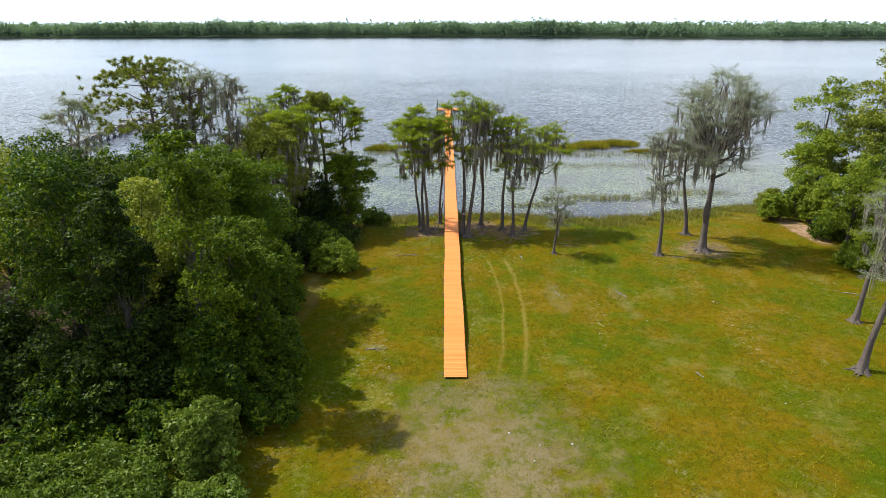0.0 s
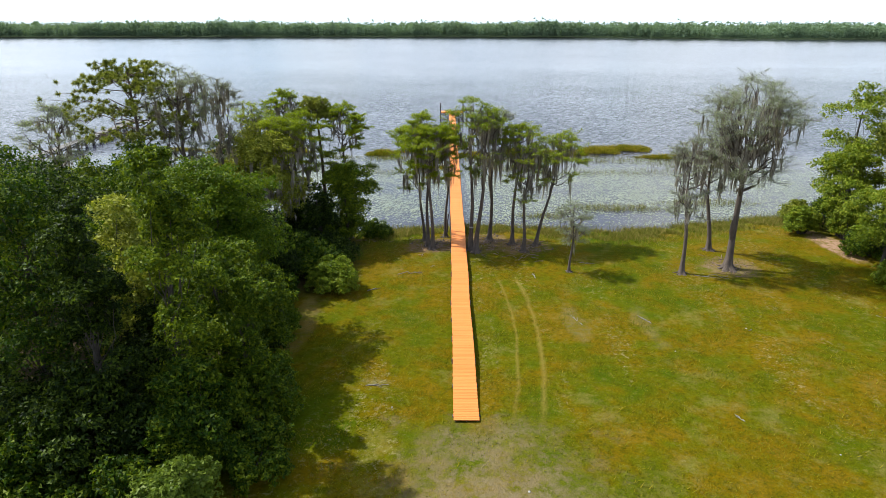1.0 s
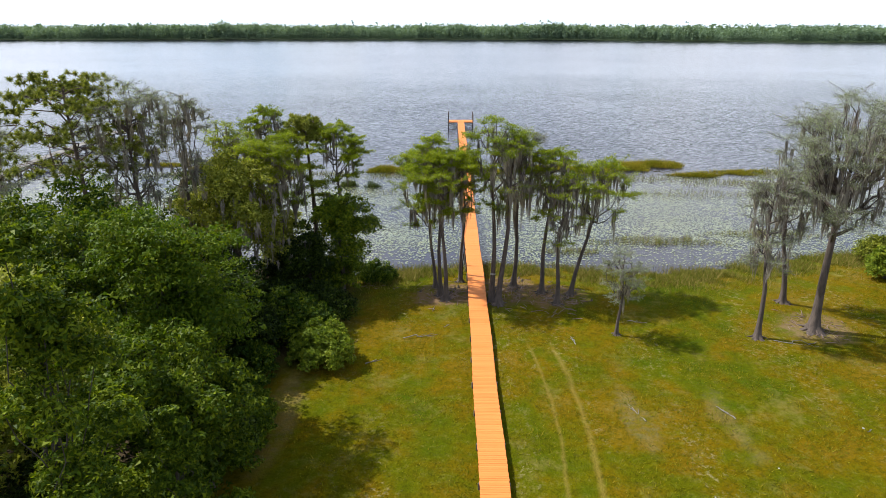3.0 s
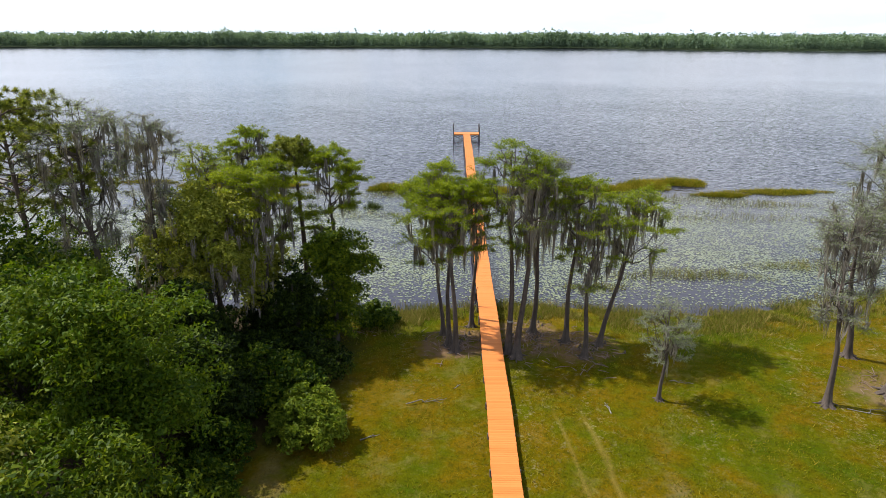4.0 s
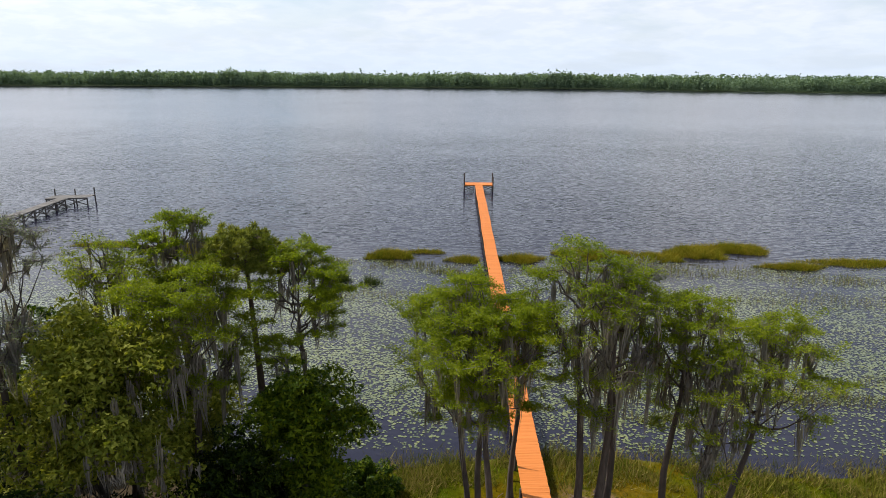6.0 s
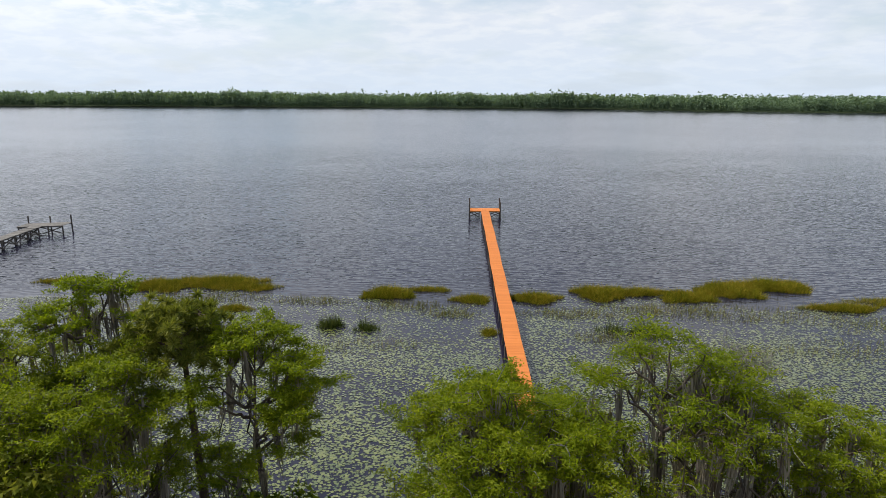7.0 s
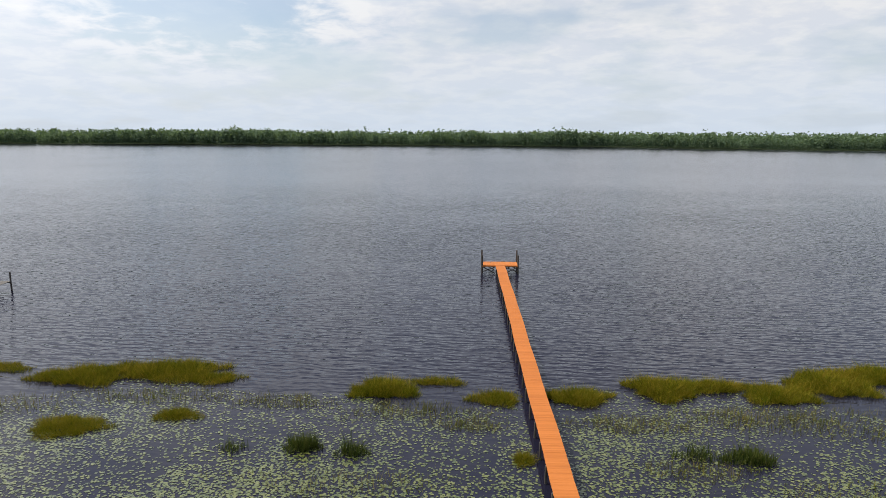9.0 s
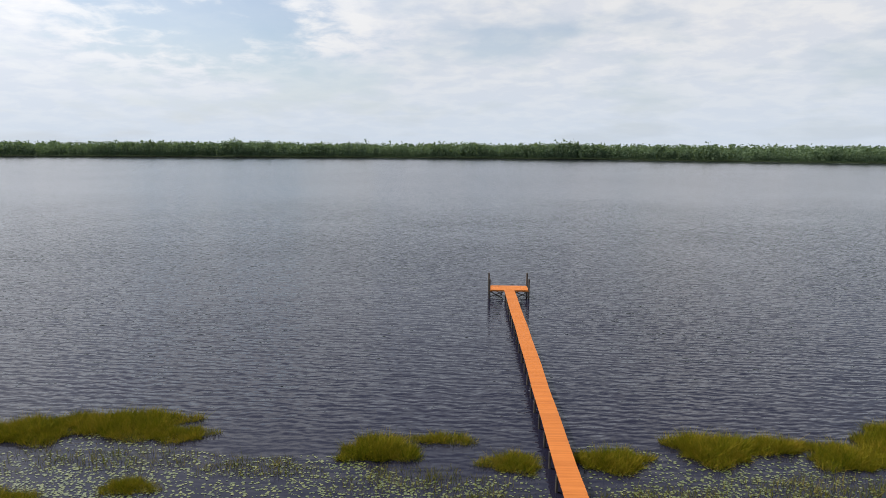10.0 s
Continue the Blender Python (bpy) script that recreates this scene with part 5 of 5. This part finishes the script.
for n, (cx, cy, rx, ry, count) in enumerate(((-18.5, 111.8, 4.0, 1.3, 700), (22.0, 109.5, 11.0, 2.6, 1500), (-5.0, 108.5, 3.0, 0.9, 500), (-40.0, 110.5, 8.0, 2.0, 900), (8.5, 103.0, 3.5, 1.2, 500),
                                             (30.0, 101.0, 9.0, 2.5, 700), (-8.5, 110.6, 5.5, 1.6, 900), (6.0, 109.0, 5.0, 1.5, 900), (15.0, 110.5, 6.0, 1.8, 1100), (-28.0, 112.5, 7.0, 1.4, 900), (-12.0, 101.0, 7.0, 1.6, 500), (18.0, 100.5, 8.0, 1.8, 600), (35.0, 107.0, 7.0, 2.0, 900), (18.0, 82.5, 7.0, 1.4, 1500), (30.0, 85.0, 6.0, 1.5, 1000), (9.5, 79.5, 3.0, 0.9, 600))):
    reed_bed(cx, cy, rx, ry, count, 0.55, 160 + n, SHORE, "thin scattered reeds among lily pads", 0.022, 0.4)


def lily_pads():
    r = np.random.default_rng(131)
    n = 330000
    x = r.uniform(-62, 62, n)
    y = 76 + 40 * r.random(n)
    far_edge = 113.6 + 2.0 * np.sin(x * 0.17) + 1.2 * np.sin(x * 0.41 + 1)
    patch = np.sin(x * 0.33 + 1.5 * np.sin(y * 0.21)) + np.sin(y * 0.47 + 1.3 * np.sin(x * 0.19 + 1)) + 0.8 * np.sin(x * 1.3 + y * 0.7) * np.sin(y * 1.1)
    thin = np.clip((y - 98) / 15, 0, 1) * 1.55 + np.clip((85 - y) / 8, 0, 1) * 0.9
    keep = (y < far_edge) & (y > shore_line(x) + 0.3) & (0.36 * patch + r.normal(0, 1.0, n) > -0.45 + thin) & (np.abs(x) > 0.95)
    x, y = x[keep], y[keep]
    n = len(x)
    ang = np.array([0.3, 2.0, 3.5, 5.1])
    a = r.uniform(0, 6.283, n)[:, None] + ang
    s = (0.086 * r.uniform(0.4, 1.5, n))[:, None]
    tilt = r.normal(0, 0.07, (n, 2))
    px, py = np.cos(a) * s, np.sin(a) * s * r.uniform(0.8, 1.0, (n, 1))
    pz = 0.008 + np.abs(px * tilt[:, :1] + py * tilt[:, 1:]) + r.uniform(0, 0.008, (n, 1))
    v = np.stack([px + x[:, None], py + y[:, None], pz], -1).reshape(-1, 3)
    tagged(new("lily_pads", mesh_of("lily_pads", v, np.arange(4 * n).reshape(-1, 4), PAD)), "pale green lily pads floating on the shallow lake", "lily pads", kind="stuff")


lily_pads()

# ---------------------------------------------------------------- small things on the lawn


def fallen_branch(x, y, length, turn, seed, thick=0.035):
    r = np.random.default_rng(seed)
    z = float(ground_height(np.array(x), np.array(y))) + thick * 0.6
    c, s = math.cos(turn), math.sin(turn)
    a, b = np.array([-c, -s, 0]) * length / 2, np.array([c, s, 0]) * length / 2
    pieces = [limb(a, b, thick, thick * 0.4, r, 0, 0.1, 7, 6)]
    for k in range(3):
        q = a + (b - a) * r.uniform(0.3, 0.8)
        e = q + np.array([math.cos(turn + r.uniform(-0.9, 0.9)), math.sin(turn + r.uniform(-0.9, 0.9)), 0.1]) * length * 0.28
        pieces.append(limb(q, e, thick * 0.5, thick * 0.15, r, 0, 0.15, 4, 5))
    v, f = joined(pieces)
    v[:, 2] = np.maximum(v[:, 2], -thick * 0.6)
    ob = new("fallen_branch", mesh_of("fallen_branch", v, f, STICK, True))
    ob.location = (x, y, z)
    tagged(ob, "bleached bare branch lying on the lawn", "branch", "branches on the lawn")


for n, (x, y, L, turn) in enumerate(((14.1, 40.9, 0.7, 1.9), (-4.9, 43.9, 1.3, 0.1), (-3.9, 60.9, 2.3, 0.25), (10.9, 63.2, 1.3, -0.25), (7.9, 52.4, 1.6, 1.9), (6.0, 60.5, 1.1, 1.7),
                                     (19.2, 51.0, 0.4, 0.6), (-6.6, 57.6, 1.1, 0.5), (20.2, 60.2, 2.6, -0.3), (30.0, 52.5, 2.6, -0.6), (12.6, 52.5, 1.3, 2.0), (-2.2, 62.5, 0.6, 0.9))):
    fallen_branch(x, y, L, turn, 200 + n)


def debris(x, y, size, seed):
    r = np.random.default_rng(seed)
    bm = bmesh.new()
    bmesh.ops.create_icosphere(bm, subdivisions=2, radius=size)
    for v in bm.verts:
        v.co *= 1 + 0.25 * noise.noise(v.co * 9 + Vector((seed, 0, 0)))
        v.co.z *= 0.45
    ob = new("litter", done("litter", bm, STONE))
    ob.location = (x, y, float(ground_height(np.array(x), np.array(y))) + size * 0.2)
    tagged(ob, "small pale piece of litter on the lawn", "litter", "pale bits on the lawn")


for n, (x, y, s) in enumerate(((4.0, 34.5, 0.06), (3.6, 33.3, 0.06), (19.0, 51.2, 0.09), (-3.9, 41.8, 0.06), (5.6, 34.6, 0.08), (2.6, 35.4, 0.08), (13.2, 48.0, 0.06), (17.6, 38.0, 0.06), (9.5, 46.0, 0.05))):
    debris(x, y, s * 0.75, n)


def cypress_knee(x, y, h, seed):
    r = np.random.default_rng(seed)
    z = float(ground_height(np.array(x), np.array(y))) - 0.05
    p = np.array([[0, 0, 0], [0.01, 0, h * 0.3], [0.02, 0.01, h * 0.7], [0.02, 0.02, h]])
    v, f = tube(p, np.array([0.55, 0.34, 0.2, 0.06]) * h, 9, 0.25)
    ob = new("cypress_knee", mesh_of("cypress_knee", v, f, CYPRESS_BARK, True))
    ob.location = (x, y, z)
    tagged(ob, "small brown cypress knee among roots", "root", "cypress knees")


def root_litter():
    """Fallen twigs and bark matted round the cypress feet."""
    r = np.random.default_rng(303)
    pieces = []
    for cx, cy, sx, sy, n in ((-2.3, 68.3, 0.9, 1.3, 260), (2.6, 69.0, 0.9, 1.5, 260), (6.1, 67.4, 1.0, 1.2, 240), (22.6, 62.4, 0.9, 0.9, 120), (-8.0, 71.0, 0.8, 0.9, 90)):
        for i in range(n // 2):
            x, y = r.normal(cx, sx), r.normal(cy, sy)
            if abs(x) < 0.8:
                continue
            z = float(ground_height(np.array(x), np.array(y))) + r.uniform(0.0, 0.10)
            a, L = r.uniform(0, 6.283), r.uniform(0.25, 0.9)
            d = np.array([math.cos(a), math.sin(a), r.uniform(-0.15, 0.2)]) * L / 2
            p = np.array([x, y, z])
            pieces.append(tube([p - d, p + d * 0.2 + np.array([0, 0, 0.03]), p + d], [0.022, 0.02, 0.008], 5))
    ob = new("root_litter", mesh_of("root_litter", *joined(pieces), BARK_LITTER, True))
    tagged(ob, "pinkish brown twigs and bark matted round the cypress roots", "twigs", kind="stuff")


root_litter()
kr = random.Random(9)
for cx, cy, n in ((-2.2, 68.6, 16), (2.4, 68.8, 14), (6.0, 67.8, 14), (3.4, 71.6, 10)):
    for i in range(n):
        x, y = cx + kr.gauss(0, 0.9), cy + kr.gauss(0, 1.1)
        if abs(x) > 0.9:
            cypress_knee(x, y, kr.uniform(0.12, 0.32), i)


def dead_snag(x, y, h):
    """A dark forked dead stem beside the dock."""
    r = np.random.default_rng(77)
    z = float(ground_height(np.array(x), np.array(y))) - 0.1
    pieces = [limb((0, 0, 0), (0.05, 0.1, h), 0.09, 0.05, r, 0, 0.08, 6, 7), limb((0.03, 0.05, h * 0.7), (0.25, 0.1, h * 1.25), 0.05, 0.02, r, 0, 0.1, 4, 6),
              limb((0.03, 0.05, h * 0.5), (-0.2, -0.1, h * 0.85), 0.04, 0.015, r, 0, 0.1, 4, 6)]
    ob = new("dead_stem", mesh_of("dead_stem", *joined(pieces), OAK_BARK, True))
    ob.location = (x, y, z)
    tagged(ob, "dark forked dead stem standing beside the dock", "stump")


dead_snag(-0.95, 72.9, 1.9)
